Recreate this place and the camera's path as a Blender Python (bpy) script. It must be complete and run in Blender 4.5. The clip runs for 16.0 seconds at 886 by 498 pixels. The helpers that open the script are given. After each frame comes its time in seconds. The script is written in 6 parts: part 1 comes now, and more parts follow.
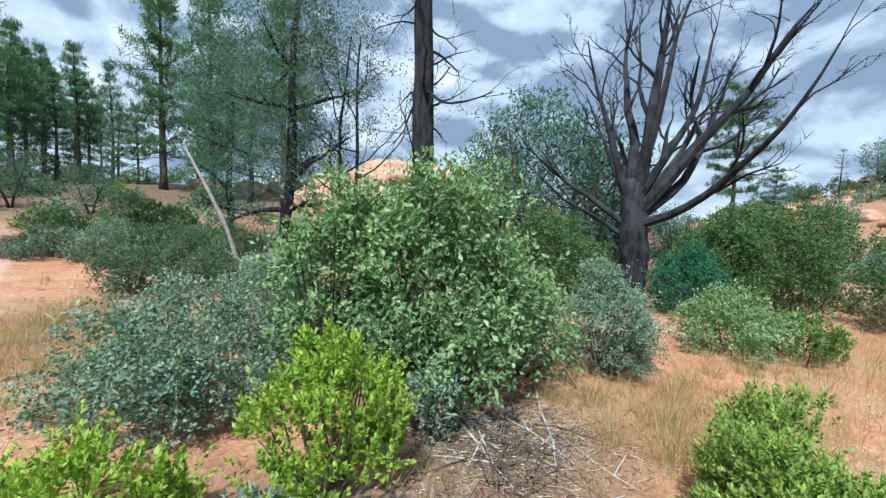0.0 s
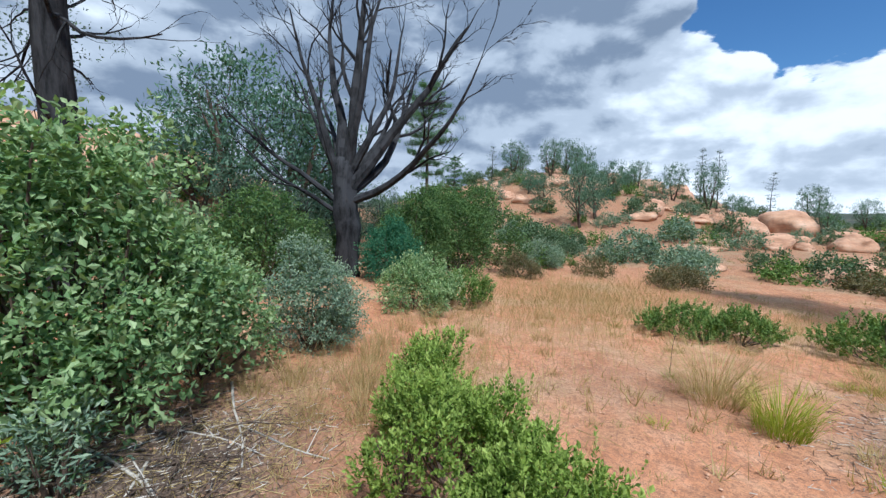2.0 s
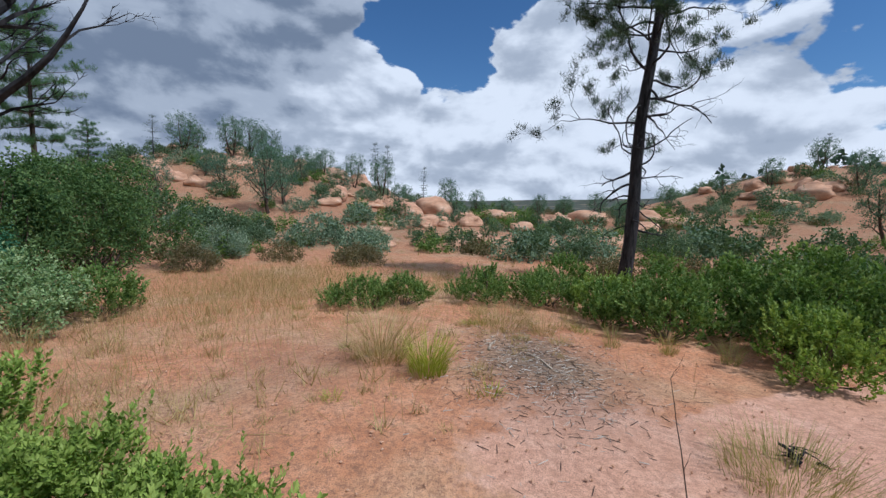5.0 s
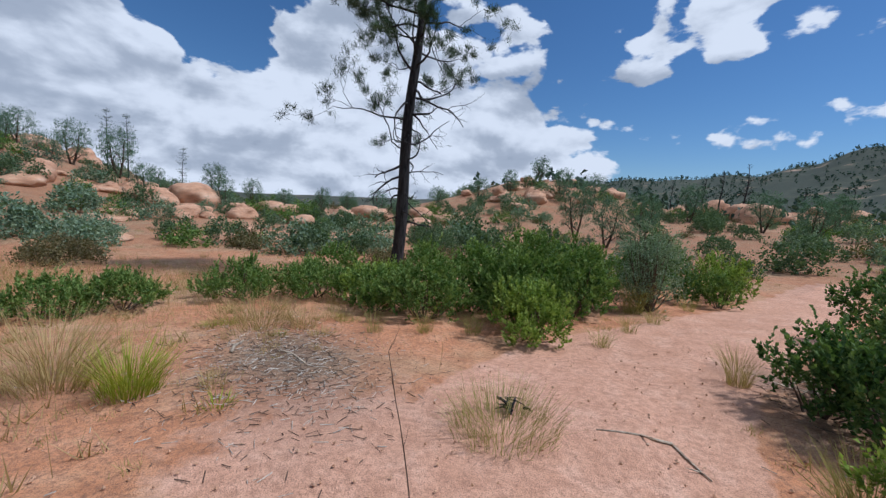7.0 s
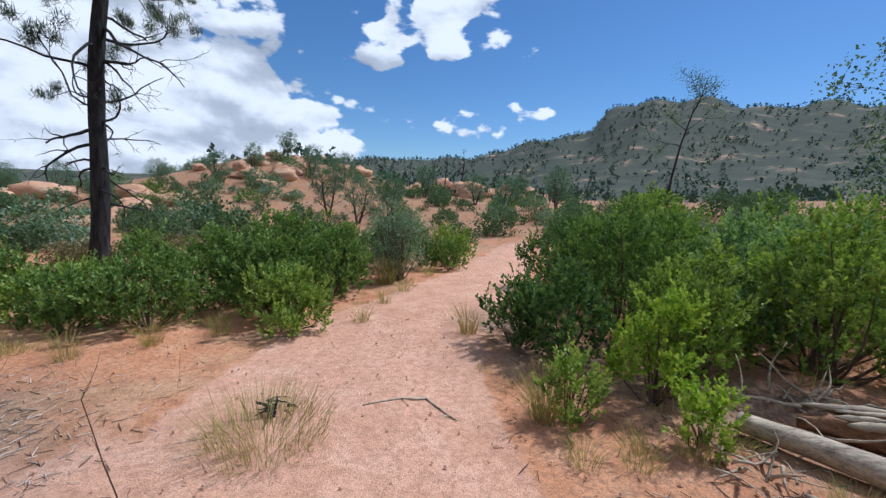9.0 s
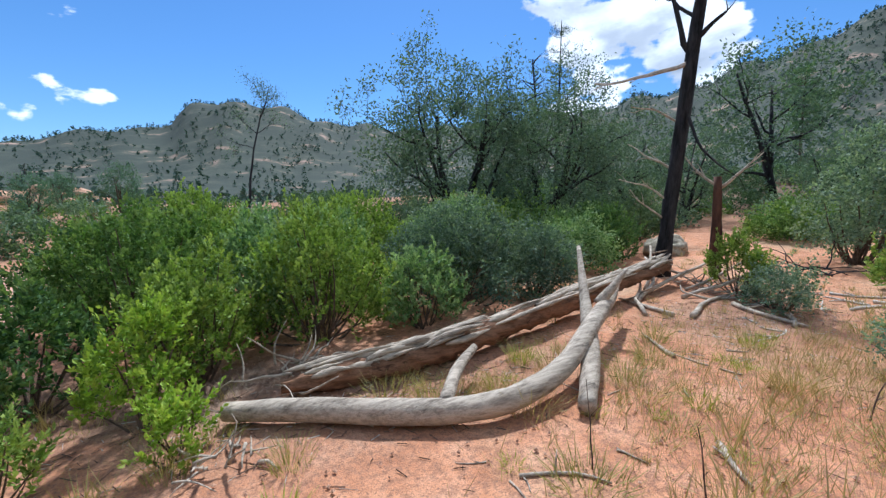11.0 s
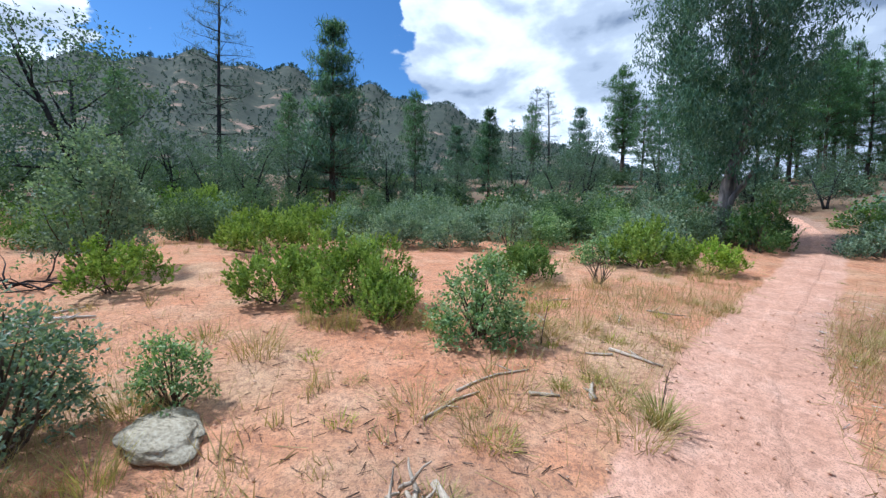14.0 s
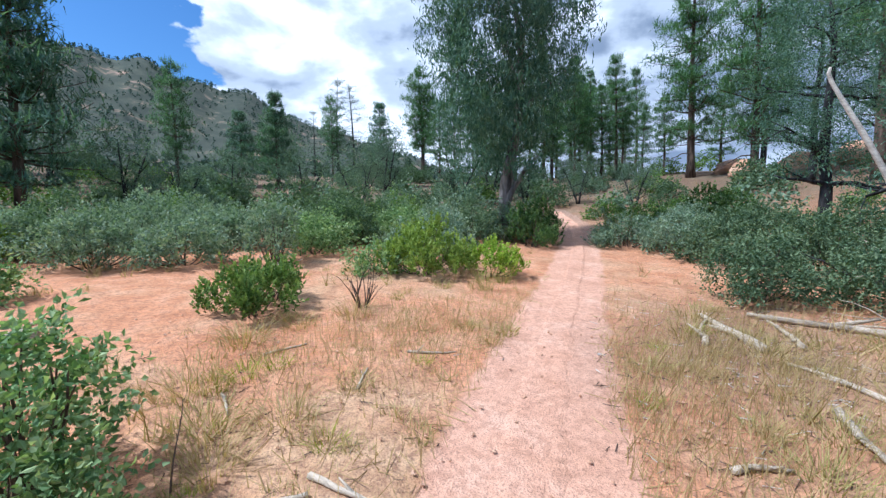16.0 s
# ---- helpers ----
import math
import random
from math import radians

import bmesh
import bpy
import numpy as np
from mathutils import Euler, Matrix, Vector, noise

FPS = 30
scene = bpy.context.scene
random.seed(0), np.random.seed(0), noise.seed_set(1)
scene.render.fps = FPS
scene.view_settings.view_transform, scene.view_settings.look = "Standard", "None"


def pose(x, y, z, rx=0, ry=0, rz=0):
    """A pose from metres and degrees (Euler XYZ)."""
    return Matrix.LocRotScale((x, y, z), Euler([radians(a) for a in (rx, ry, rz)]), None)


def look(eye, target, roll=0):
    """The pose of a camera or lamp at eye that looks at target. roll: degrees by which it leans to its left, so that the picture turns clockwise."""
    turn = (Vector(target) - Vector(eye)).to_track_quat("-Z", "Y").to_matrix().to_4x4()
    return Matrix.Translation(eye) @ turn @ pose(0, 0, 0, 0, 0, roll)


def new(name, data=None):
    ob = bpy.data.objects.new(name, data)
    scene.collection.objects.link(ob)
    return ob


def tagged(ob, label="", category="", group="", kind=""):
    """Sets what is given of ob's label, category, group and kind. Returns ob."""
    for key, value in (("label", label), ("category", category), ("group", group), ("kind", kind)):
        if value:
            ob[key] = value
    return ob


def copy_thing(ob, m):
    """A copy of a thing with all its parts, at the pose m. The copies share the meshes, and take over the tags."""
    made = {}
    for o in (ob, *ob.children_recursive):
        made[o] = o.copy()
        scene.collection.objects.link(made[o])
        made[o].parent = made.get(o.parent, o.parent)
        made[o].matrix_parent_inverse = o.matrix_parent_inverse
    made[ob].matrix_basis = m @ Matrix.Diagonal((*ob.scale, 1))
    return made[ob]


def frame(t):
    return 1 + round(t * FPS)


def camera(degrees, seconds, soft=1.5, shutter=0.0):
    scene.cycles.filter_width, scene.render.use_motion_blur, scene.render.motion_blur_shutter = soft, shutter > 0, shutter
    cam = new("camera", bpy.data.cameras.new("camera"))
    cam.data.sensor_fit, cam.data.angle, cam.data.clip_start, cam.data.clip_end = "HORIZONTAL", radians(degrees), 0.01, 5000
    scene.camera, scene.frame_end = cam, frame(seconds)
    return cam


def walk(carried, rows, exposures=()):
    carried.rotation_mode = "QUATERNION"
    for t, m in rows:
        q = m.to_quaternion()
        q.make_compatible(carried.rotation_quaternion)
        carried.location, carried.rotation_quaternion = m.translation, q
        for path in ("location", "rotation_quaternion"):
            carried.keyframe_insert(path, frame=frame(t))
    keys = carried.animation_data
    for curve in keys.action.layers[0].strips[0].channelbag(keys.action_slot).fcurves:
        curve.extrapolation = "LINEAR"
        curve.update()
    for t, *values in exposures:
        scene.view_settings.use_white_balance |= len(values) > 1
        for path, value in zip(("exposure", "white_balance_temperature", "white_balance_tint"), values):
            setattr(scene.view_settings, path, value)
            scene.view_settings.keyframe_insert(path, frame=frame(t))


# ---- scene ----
cam = camera(95.6, 16.0, soft=1.4)
PATH = [
    (0, (-0.137, 0.528, 1.707), (0.292, 2.478, 1.597), 1.78),
    (0.5, (0.068, 0.572, 1.696), (0.878, 2.394, 1.546), 1.35),
    (1, (0.153, 0.602, 1.689), (1.260, 2.259, 1.515), 0.53),
    (1.5, (0.199, 0.622, 1.689), (1.535, 2.099, 1.507), 0.45),
    (2, (0.269, 0.516, 1.678), (1.787, 1.805, 1.494), 0.91),
    (2.5, (0.397, 0.435, 1.649), (2.069, 1.516, 1.460), 1.21),
    (3, (0.442, 0.329, 1.646), (2.236, 1.191, 1.452), 1.44),
    (3.5, (0.609, 0.405, 1.550), (2.498, 1.035, 1.362), 0.91),
    (4, (0.675, 0.477, 1.567), (2.625, 0.877, 1.371), 0.78),
    (4.2, (0.659, 0.466, 1.579), (2.624, 0.776, 1.374), 0.63),
    (6.3, (0.952, 0.074, 1.401), (2.830, -0.583, 1.195), 3.03),
    (6.5, (0.968, 0.018, 1.380), (2.807, -0.741, 1.176), 3.22),
    (7, (1.010, -0.106, 1.353), (2.716, -1.131, 1.153), 3.43),
    (7.5, (1.071, -0.189, 1.363), (2.597, -1.468, 1.167), 2.94),
    (8, (1.103, -0.200, 1.364), (2.400, -1.709, 1.160), 2.52),
    (8.2, (1.129, -0.233, 1.352), (2.325, -1.822, 1.138), 2.5),
    (10.3, (0.577, -0.138, 1.482), (0.549, -2.124, 1.243), 1.76),
    (10.4, (0.508, -0.194, 1.475), (0.370, -2.176, 1.241), 1.5),
    (10.5, (0.458, -0.260, 1.460), (0.197, -2.229, 1.231), 1.42),
    (11, (0.227, -0.392, 1.370), (-0.696, -2.156, 1.181), 0.21),
    (11.5, (0.034, -0.318, 1.366), (-1.417, -1.679, 1.157), 0.72),
    (12, (-0.149, 0.035, 1.512), (-1.920, -0.858, 1.255), 3.34),
    (12.5, (-0.394, 0.081, 1.433), (-2.329, -0.369, 1.198), 3.52),
    (13, (-0.694, 0.188, 1.435), (-2.677, 0.048, 1.218), 2.4),
    (13.5, (-0.992, 0.475, 1.466), (-2.977, 0.637, 1.282), 1.07),
    (14, (-1.356, 0.796, 1.449), (-3.289, 1.286, 1.287), 0.78),
    (14.5, (-1.708, 1.214, 1.461), (-3.527, 2.032, 1.313), -0.14),
    (15, (-2.014, 1.623, 1.475), (-3.716, 2.659, 1.310), -0.46),
    (15.5, (-2.289, 2.077, 1.509), (-3.876, 3.283, 1.351), -0.6),
    (16, (-2.575, 2.426, 1.491), (-4.113, 3.693, 1.323), -0.72),
]
EXPOSURES = [(0, 0.90, 5500, 1), (1.5, 0.64, 5550, 4), (3.5, 0.26, 5650, 7), (6.5, -0.04, 5600, 10), (8.2, 0.08, 5600, 10), (10.4, 0.58, 5500, 8), (12.0, 0.72, 5250, 8), (13.5, 0.62, 5300, 8), (14.5, 0.68, 5300, 8), (16, 0.82, 5300, 8)]
walk(cam, [(t, look(eye, target, roll)) for t, eye, target, roll in PATH], EXPOSURES)

# ---- sky and sun ----
SUN_BEARING, SUN_ELEVATION = 150.0, 56.0


def toward(bearing, elevation=0.0):
    """Unit vector; bearing is counted to the left of +y."""
    b, e = radians(bearing), radians(elevation)
    return Vector((-math.sin(b) * math.cos(e), math.cos(b) * math.cos(e), math.sin(e)))


sun = new("sun", bpy.data.lights.new("sun", "SUN"))
sun.data.energy, sun.data.angle, sun.data.color = 3.5, radians(4.0), (1.0, 0.96, 0.90)
sun.matrix_world = look(toward(SUN_BEARING, SUN_ELEVATION) * 60, (0, 0, 0))

world = bpy.data.worlds.new("sky")
scene.world = world
world.use_nodes = True
wt = world.node_tree
wt.nodes.clear()


def wnode(kind, **kw):
    n = wt.nodes.new(kind)
    for k, v in kw.items():
        n.inputs[k.replace("_", " ")].default_value = v
    return n


def wmath(op, a, b=0.0, clamp=False):
    n = wt.nodes.new("ShaderNodeMath")
    n.operation, n.use_clamp = op, clamp
    for i, v in enumerate((a, b)):
        if isinstance(v, (int, float)):
            n.inputs[i].default_value = v
        else:
            wt.links.new(v, n.inputs[i])
    return n.outputs[0]


sky = wt.nodes.new("ShaderNodeTexSky")
sky.sky_type, sky.sun_disc = "NISHITA", False
sky.sun_elevation, sky.sun_rotation = radians(SUN_ELEVATION), radians(-SUN_BEARING)
sky.air_density, sky.dust_density, sky.ozone_density = 1.0, 0.15, 5.0
coord = wt.nodes.new("ShaderNodeTexCoord")
up = wt.nodes.new("ShaderNodeSeparateXYZ")
wt.links.new(coord.outputs["Generated"], up.inputs[0])
flat = wt.nodes.new("ShaderNodeVectorMath")
flat.operation = "MULTIPLY"
wt.links.new(coord.outputs["Generated"], flat.inputs[0])
flat.inputs[1].default_value = (1.0, 1.0, 1.9)


def cloud_noise(shift, scale, detail):
    mv = wt.nodes.new("ShaderNodeVectorMath")
    mv.operation = "ADD"
    wt.links.new(flat.outputs[0], mv.inputs[0])
    mv.inputs[1].default_value = shift
    n = wnode("ShaderNodeTexNoise", Scale=scale, Detail=detail, Roughness=0.56, Distortion=0.25)
    wt.links.new(mv.outputs[0], n.inputs["Vector"])
    return n.outputs["Fac"]


def lobe(bearing, elevation, width, amount):
    """How much more (or less) cloud there is round one direction."""
    dot = wt.nodes.new("ShaderNodeVectorMath")
    dot.operation = "DOT_PRODUCT"
    wt.links.new(coord.outputs["Generated"], dot.inputs[0])
    dot.inputs[1].default_value = toward(bearing, elevation)
    r = wnode("ShaderNodeMapRange", From_Min=math.cos(radians(width)), From_Max=1.0, To_Min=0.0, To_Max=amount)
    r.interpolation_type = "SMOOTHSTEP"
    wt.links.new(dot.outputs["Value"], r.inputs["Value"])
    return r.outputs[0]


def puffs(shift, scale):
    """Rounded billows: high in the middle of each."""
    mv = wt.nodes.new("ShaderNodeVectorMath")
    mv.operation = "ADD"
    wt.links.new(flat.outputs[0], mv.inputs[0])
    mv.inputs[1].default_value = shift
    warp = wnode("ShaderNodeTexNoise", Scale=9.0, Detail=4.0, Roughness=0.6)
    wt.links.new(mv.outputs[0], warp.inputs["Vector"])
    wm = wt.nodes.new("ShaderNodeVectorMath")
    wm.operation = "MULTIPLY_ADD"
    wt.links.new(warp.outputs["Color"], wm.inputs[0])
    wm.inputs[1].default_value = (0.10, 0.10, 0.10)
    wt.links.new(mv.outputs[0], wm.inputs[2])
    v = wnode("ShaderNodeTexVoronoi", Scale=scale)
    v.feature = "SMOOTH_F1"
    v.inputs["Smoothness"].default_value = 0.35
    wt.links.new(wm.outputs[0], v.inputs["Vector"])
    return wmath("SUBTRACT", 0.55, v.outputs["Distance"])


density = cloud_noise((3.1, 0.4, 0.0), 4.6, 10.0)
billow = wmath("ADD", puffs((0.0, 0.0, 0.0), 9.0), wmath("MULTIPLY", puffs((2.0, 1.0, 0.0), 21.0), 0.5))
cover = wmath("MULTIPLY", wmath("SUBTRACT", density, 0.5), 2.4)
cover = wmath("ADD", wmath("SUBTRACT", cover, 0.60), wmath("MULTIPLY", billow, 0.75))
for b, e, w, a in ((0, 30, 100, 1.30), (-70, 14, 45, 0.60), (-92, 24, 15, -1.15), (-93, 15, 7, -0.65), (-97, 5, 24, 0.75), (-112, 10, 27, 1.05), (-134, 7, 15, 0.75), (-150, 21.5, 9, 0.60), (-157, 23, 8, 0.55), (-131, 23, 5, 0.45),
                   (-158, 13.5, 3, 0.42), (-166, 12.8, 4, 0.42), (-161, 9.5, 3, 0.38), (-160, 6, 9, 0.45), (-134, 18, 7, -0.3), (128, 20, 17, 0.80), (60, 38, 42, 0.75), (88, 21, 14, -0.85), (70, 19, 14, 0.45), (-41, 20, 5, -0.75)):
    cover = wmath("ADD", cover, lobe(b, e, w, a))
mask = wnode("ShaderNodeMapRange", From_Min=-0.03, From_Max=0.13)
mask.interpolation_type = "SMOOTHSTEP"
wt.links.new(cover, mask.inputs["Value"])
lit = wmath("SUBTRACT", cloud_noise((3.1, 0.4, -0.045), 4.6, 10.0), cloud_noise((3.1, 0.4, 0.06), 4.6, 10.0))
thick = cloud_noise((9.0, 2.0, 5.0), 3.0, 4.0)
lift = wmath("SUBTRACT", puffs((0.0, 0.0, -0.03), 9.0), puffs((0.0, 0.0, 0.03), 9.0))
shade = wmath("ADD", wmath("ADD", wmath("MULTIPLY", lit, 1.5), wmath("MULTIPLY", lift, 0.40)), wmath("MULTIPLY", thick, 1.5))
for b, e, w, a in ((-10, 25, 72, 0.58), (66, 26, 40, 0.08), (-50, 22, 18, 0.20), (-106, 27, 14, 0.30), (-62, 12, 12, 0.12), (-78, 22, 14, 0.28), (-64, 25, 17, 0.32)):
    shade = wmath("SUBTRACT", shade, lobe(b, e, w, a))
shade = wmath("ADD", shade, 0.02, clamp=True)
ramp = wt.nodes.new("ShaderNodeValToRGB")
ramp.color_ramp.interpolation = "EASE"
ramp.color_ramp.elements.new(0.5)
for el, at, tone in zip(ramp.color_ramp.elements, (0.0, 0.42, 0.95), ((0.22, 0.265, 0.345, 1), (0.50, 0.54, 0.61, 1), (0.94, 0.96, 1.0, 1))):
    el.position, el.color = at, tone
wt.links.new(shade, ramp.inputs["Fac"])
blue, cloud, blend = wnode("ShaderNodeBackground", Strength=0.085), wnode("ShaderNodeBackground", Strength=0.80), wt.nodes.new("ShaderNodeMixShader")
deep = wnode("ShaderNodeHueSaturation", Saturation=1.12, Value=0.95)
wt.links.new(sky.outputs[0], deep.inputs["Color"])
wt.links.new(deep.outputs[0], blue.inputs["Color"])
wt.links.new(ramp.outputs[0], cloud.inputs["Color"])
wt.links.new(mask.outputs[0], blend.inputs[0])
wt.links.new(blue.outputs[0], blend.inputs[1])
wt.links.new(cloud.outputs[0], blend.inputs[2])
out = wt.nodes.new("ShaderNodeOutputWorld")
wt.links.new(blend.outputs[0], out.inputs["Surface"])

# ---- materials ----


class Mat:
    """A principled material with a few shorthands."""

    def __init__(self, name, rough=0.8, spec=0.3):
        self.m = bpy.data.materials.new(name)
        self.m.use_nodes = True
        self.t = self.m.node_tree
        self.p = self.t.nodes["Principled BSDF"]
        self.p.inputs["Roughness"].default_value = rough
        self.p.inputs["Specular IOR Level"].default_value = spec
        self.c = self.t.nodes.new("ShaderNodeTexCoord").outputs["Object"]

    def noise(self, scale, detail=4.0, rough=0.55, stretch=None):
        n = self.t.nodes.new("ShaderNodeTexNoise")
        n.inputs["Scale"].default_value, n.inputs["Detail"].default_value, n.inputs["Roughness"].default_value = scale, detail, rough
        v = self.c
        if stretch:
            s = self.t.nodes.new("ShaderNodeMapping")
            s.inputs["Scale"].default_value = stretch
            self.t.links.new(self.c, s.inputs[0])
            v = s.outputs[0]
        self.t.links.new(v, n.inputs["Vector"])
        return n.outputs["Fac"]

    def ramp(self, fac, *stops):
        r = self.t.nodes.new("ShaderNodeValToRGB")
        e = r.color_ramp.elements
        while len(e) < len(stops):
            e.new(0.5)
        for k, (pos, col) in zip(e, stops):
            k.position, k.color = pos, (*col, 1)
        self.t.links.new(fac, r.inputs[0])
        return r.outputs[0]

    def mix(self, fac, a, b, kind="MIX"):
        n = self.t.nodes.new("ShaderNodeMix")
        n.data_type, n.blend_type = "RGBA", kind
        for sock, v in ((n.inputs[0], fac), (n.inputs[6], a), (n.inputs[7], b)):
            if isinstance(v, (int, float)):
                sock.default_value = v
            elif isinstance(v, tuple):
                sock.default_value = (*v, 1)
            else:
                self.t.links.new(v, sock)
        return n.outputs[2]

    def color(self, sock):
        self.t.links.new(sock, self.p.inputs["Base Color"])
        return self

    def bump(self, fac, strength=0.5, distance=0.02):
        b = self.t.nodes.new("ShaderNodeBump")
        b.inputs["Strength"].default_value, b.inputs["Distance"].default_value = strength, distance
        self.t.links.new(fac, b.inputs["Height"])
        self.t.links.new(b.outputs[0], self.p.inputs["Normal"])
        return self

    def island(self):
        return self.t.nodes.new("ShaderNodeNewGeometry").outputs["Random Per Island"]

    def each(self):
        return self.t.nodes.new("ShaderNodeObjectInfo").outputs["Random"]


def leaf_material(name, dark, mid, light, rough=0.58, clear=0.30):
    m = Mat(name, rough, 0.14)
    base = m.ramp(m.island(), (0.0, dark), (0.6, mid), (1.0, tuple(0.5 * (a + b) for a, b in zip(mid, light))))
    # young: pale new tips, and inner shade painted as darker leaf colour
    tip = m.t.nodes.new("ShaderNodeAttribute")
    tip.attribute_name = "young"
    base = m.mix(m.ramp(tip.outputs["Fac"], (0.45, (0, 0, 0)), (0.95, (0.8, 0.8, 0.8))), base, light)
    base = m.mix(m.ramp(m.noise(3.5, 3.0), (0.4, (0, 0, 0)), (0.7, (1, 1, 1))), base, m.mix(0.6, base, dark), "MIX")
    m.color(base)
    tr = m.t.nodes.new("ShaderNodeBsdfTranslucent")
    m.t.links.new(m.mix(1.0, base, (1.0, 1.1, 0.45), "MULTIPLY"), tr.inputs[0])
    mx = m.t.nodes.new("ShaderNodeMixShader")
    mx.inputs[0].default_value = clear
    m.t.links.new(m.p.outputs[0], mx.inputs[1])
    m.t.links.new(tr.outputs[0], mx.inputs[2])
    m.t.links.new(mx.outputs[0], m.t.nodes["Material Output"].inputs[0])
    return m.m


def bark_material(name, dark, light, scale=9.0, depth=0.03, pale=None):
    m = Mat(name, 0.9, 0.15)
    grain = m.noise(scale, 6.0, 0.65, (1.0, 1.0, 0.22))
    col = m.ramp(grain, (0.34, dark), (0.62, light))
    if pale:
        col = m.mix(m.ramp(m.noise(2.3, 3.0), (0.5, (0, 0, 0)), (0.6, (1, 1, 1))), col, pale)
    m.color(col).bump(grain, 0.9, depth)
    return m.m


def wood_material(name, dark, light):
    """Weathered bare wood with checks along the grain."""
    m = Mat(name, 0.85, 0.2)
    grain = m.noise(5.0, 8.0, 0.75, (0.35, 1.6, 1.6))
    fine = m.noise(42.0, 5.0, 0.75, (0.10, 1.0, 1.0))
    col = m.ramp(grain, (0.36, dark), (0.50, light), (0.75, tuple(min(1.0, v * 1.25) for v in light)))
    m.color(m.mix(0.5, col, m.ramp(fine, (0.38, dark), (0.56, light)))).bump(fine, 0.9, 0.012)
    return m.m


LEAF_MANZ = leaf_material("manzanita_leaf", (0.09, 0.15, 0.028), (0.265, 0.37, 0.068), (0.46, 0.555, 0.15))
LEAF_LIME = leaf_material("young_leaf", (0.12, 0.21, 0.02), (0.31, 0.45, 0.05), (0.54, 0.65, 0.12))
LEAF_OAK = leaf_material("oak_leaf", (0.085, 0.165, 0.065), (0.25, 0.375, 0.15), (0.50, 0.60, 0.32))
LEAF_GREY = leaf_material("grey_leaf", (0.10, 0.16, 0.115), (0.235, 0.325, 0.22), (0.44, 0.52, 0.37))
LEAF_DARK = leaf_material("dark_leaf", (0.035, 0.08, 0.03), (0.105, 0.195, 0.06), (0.24, 0.34, 0.12))
LEAF_MID = leaf_material("mid_green_leaf", (0.06, 0.115, 0.03), (0.17, 0.28, 0.07), (0.35, 0.45, 0.15))
# oak tree leaves lightened: bluish haze is put into these colours
LEAF_OAKTREE = leaf_material("oak_tree_leaf", (0.075, 0.12, 0.09), (0.155, 0.225, 0.16), (0.30, 0.37, 0.26))
LEAF_DUSKY = leaf_material("dusky_brush_leaf", (0.055, 0.10, 0.055), (0.135, 0.205, 0.11), (0.27, 0.34, 0.19))
LEAF_TEAL = leaf_material("teal_leaf", (0.03, 0.12, 0.07), (0.06, 0.19, 0.10), (0.12, 0.27, 0.15))
LEAF_RUST = leaf_material("rust_leaf", (0.10, 0.09, 0.05), (0.19, 0.17, 0.08), (0.27, 0.21, 0.12))
# needles paler and bluer, with the haze before the trees in their colour
NEEDLE = leaf_material("pine_needle", (0.07, 0.145, 0.085), (0.14, 0.25, 0.135), (0.25, 0.37, 0.20), 0.5, 0.4)
NEEDLE_GREY = leaf_material("grey_needle", (0.05, 0.085, 0.065), (0.10, 0.15, 0.11), (0.18, 0.23, 0.16), 0.5, 0.25)
JUNIPER = leaf_material("juniper_scale", (0.06, 0.13, 0.09), (0.14, 0.235, 0.165), (0.28, 0.38, 0.27), 0.55, 0.3)
HILL_LEAF = leaf_material("hill_tree_leaf", (0.042, 0.078, 0.062), (0.072, 0.118, 0.088), (0.11, 0.165, 0.115), 0.7, 0.1)
STRAW = leaf_material("dry_grass", (0.34, 0.24, 0.11), (0.52, 0.39, 0.19), (0.66, 0.53, 0.30), 0.6, 0.3)
GREEN_GRASS = leaf_material("green_grass", (0.26, 0.24, 0.08), (0.43, 0.37, 0.14), (0.59, 0.50, 0.24), 0.6, 0.3)
LIME_GRASS = leaf_material("lime_grass", (0.25, 0.30, 0.03), (0.42, 0.45, 0.07), (0.58, 0.56, 0.16), 0.6, 0.3)
BARK_BLACK = bark_material("scorched_bark", (0.010, 0.010, 0.011), (0.055, 0.053, 0.055), 11.0, 0.04)
BARK_GREY = bark_material("grey_dead_bark", (0.011, 0.011, 0.012), (0.045, 0.045, 0.048), 8.0, 0.03, (0.05, 0.05, 0.054))
BARK_BROWN = bark_material("brown_bark", (0.035, 0.026, 0.02), (0.14, 0.10, 0.075), 8.0, 0.03)
BARK_PALE = bark_material("pale_juniper_bark", (0.06, 0.05, 0.047), (0.25, 0.215, 0.195), 9.0, 0.03)
BARK_RED = bark_material("red_stump_bark", (0.035, 0.017, 0.012), (0.15, 0.075, 0.05), 9.0, 0.02)
TWIG = bark_material("twig", (0.05, 0.035, 0.028), (0.17, 0.12, 0.09), 30.0, 0.003)
WOOD = wood_material("weathered_wood", (0.105, 0.078, 0.056), (0.54, 0.445, 0.34))
WOOD_RED = wood_material("rotten_red_wood", (0.035, 0.016, 0.010), (0.30, 0.16, 0.09))
WOOD_PALE = wood_material("bleached_twig", (0.24, 0.21, 0.18), (0.62, 0.56, 0.48))


def rock_material():
    m = Mat("orange_sandstone", 0.9, 0.2)
    big, fine = m.noise(0.9, 5.0, 0.6, (1, 1, 2.6)), m.noise(14.0, 5.0, 0.65)
    col = m.ramp(big, (0.28, (0.34, 0.17, 0.10)), (0.5, (0.60, 0.34, 0.21)), (0.75, (0.72, 0.50, 0.36)))
    col = m.mix(m.ramp(fine, (0.46, (0, 0, 0)), (0.75, (0.6, 0.6, 0.6))), col, (0.32, 0.23, 0.18))
    return m.color(col).bump(fine, 0.7, 0.08).m


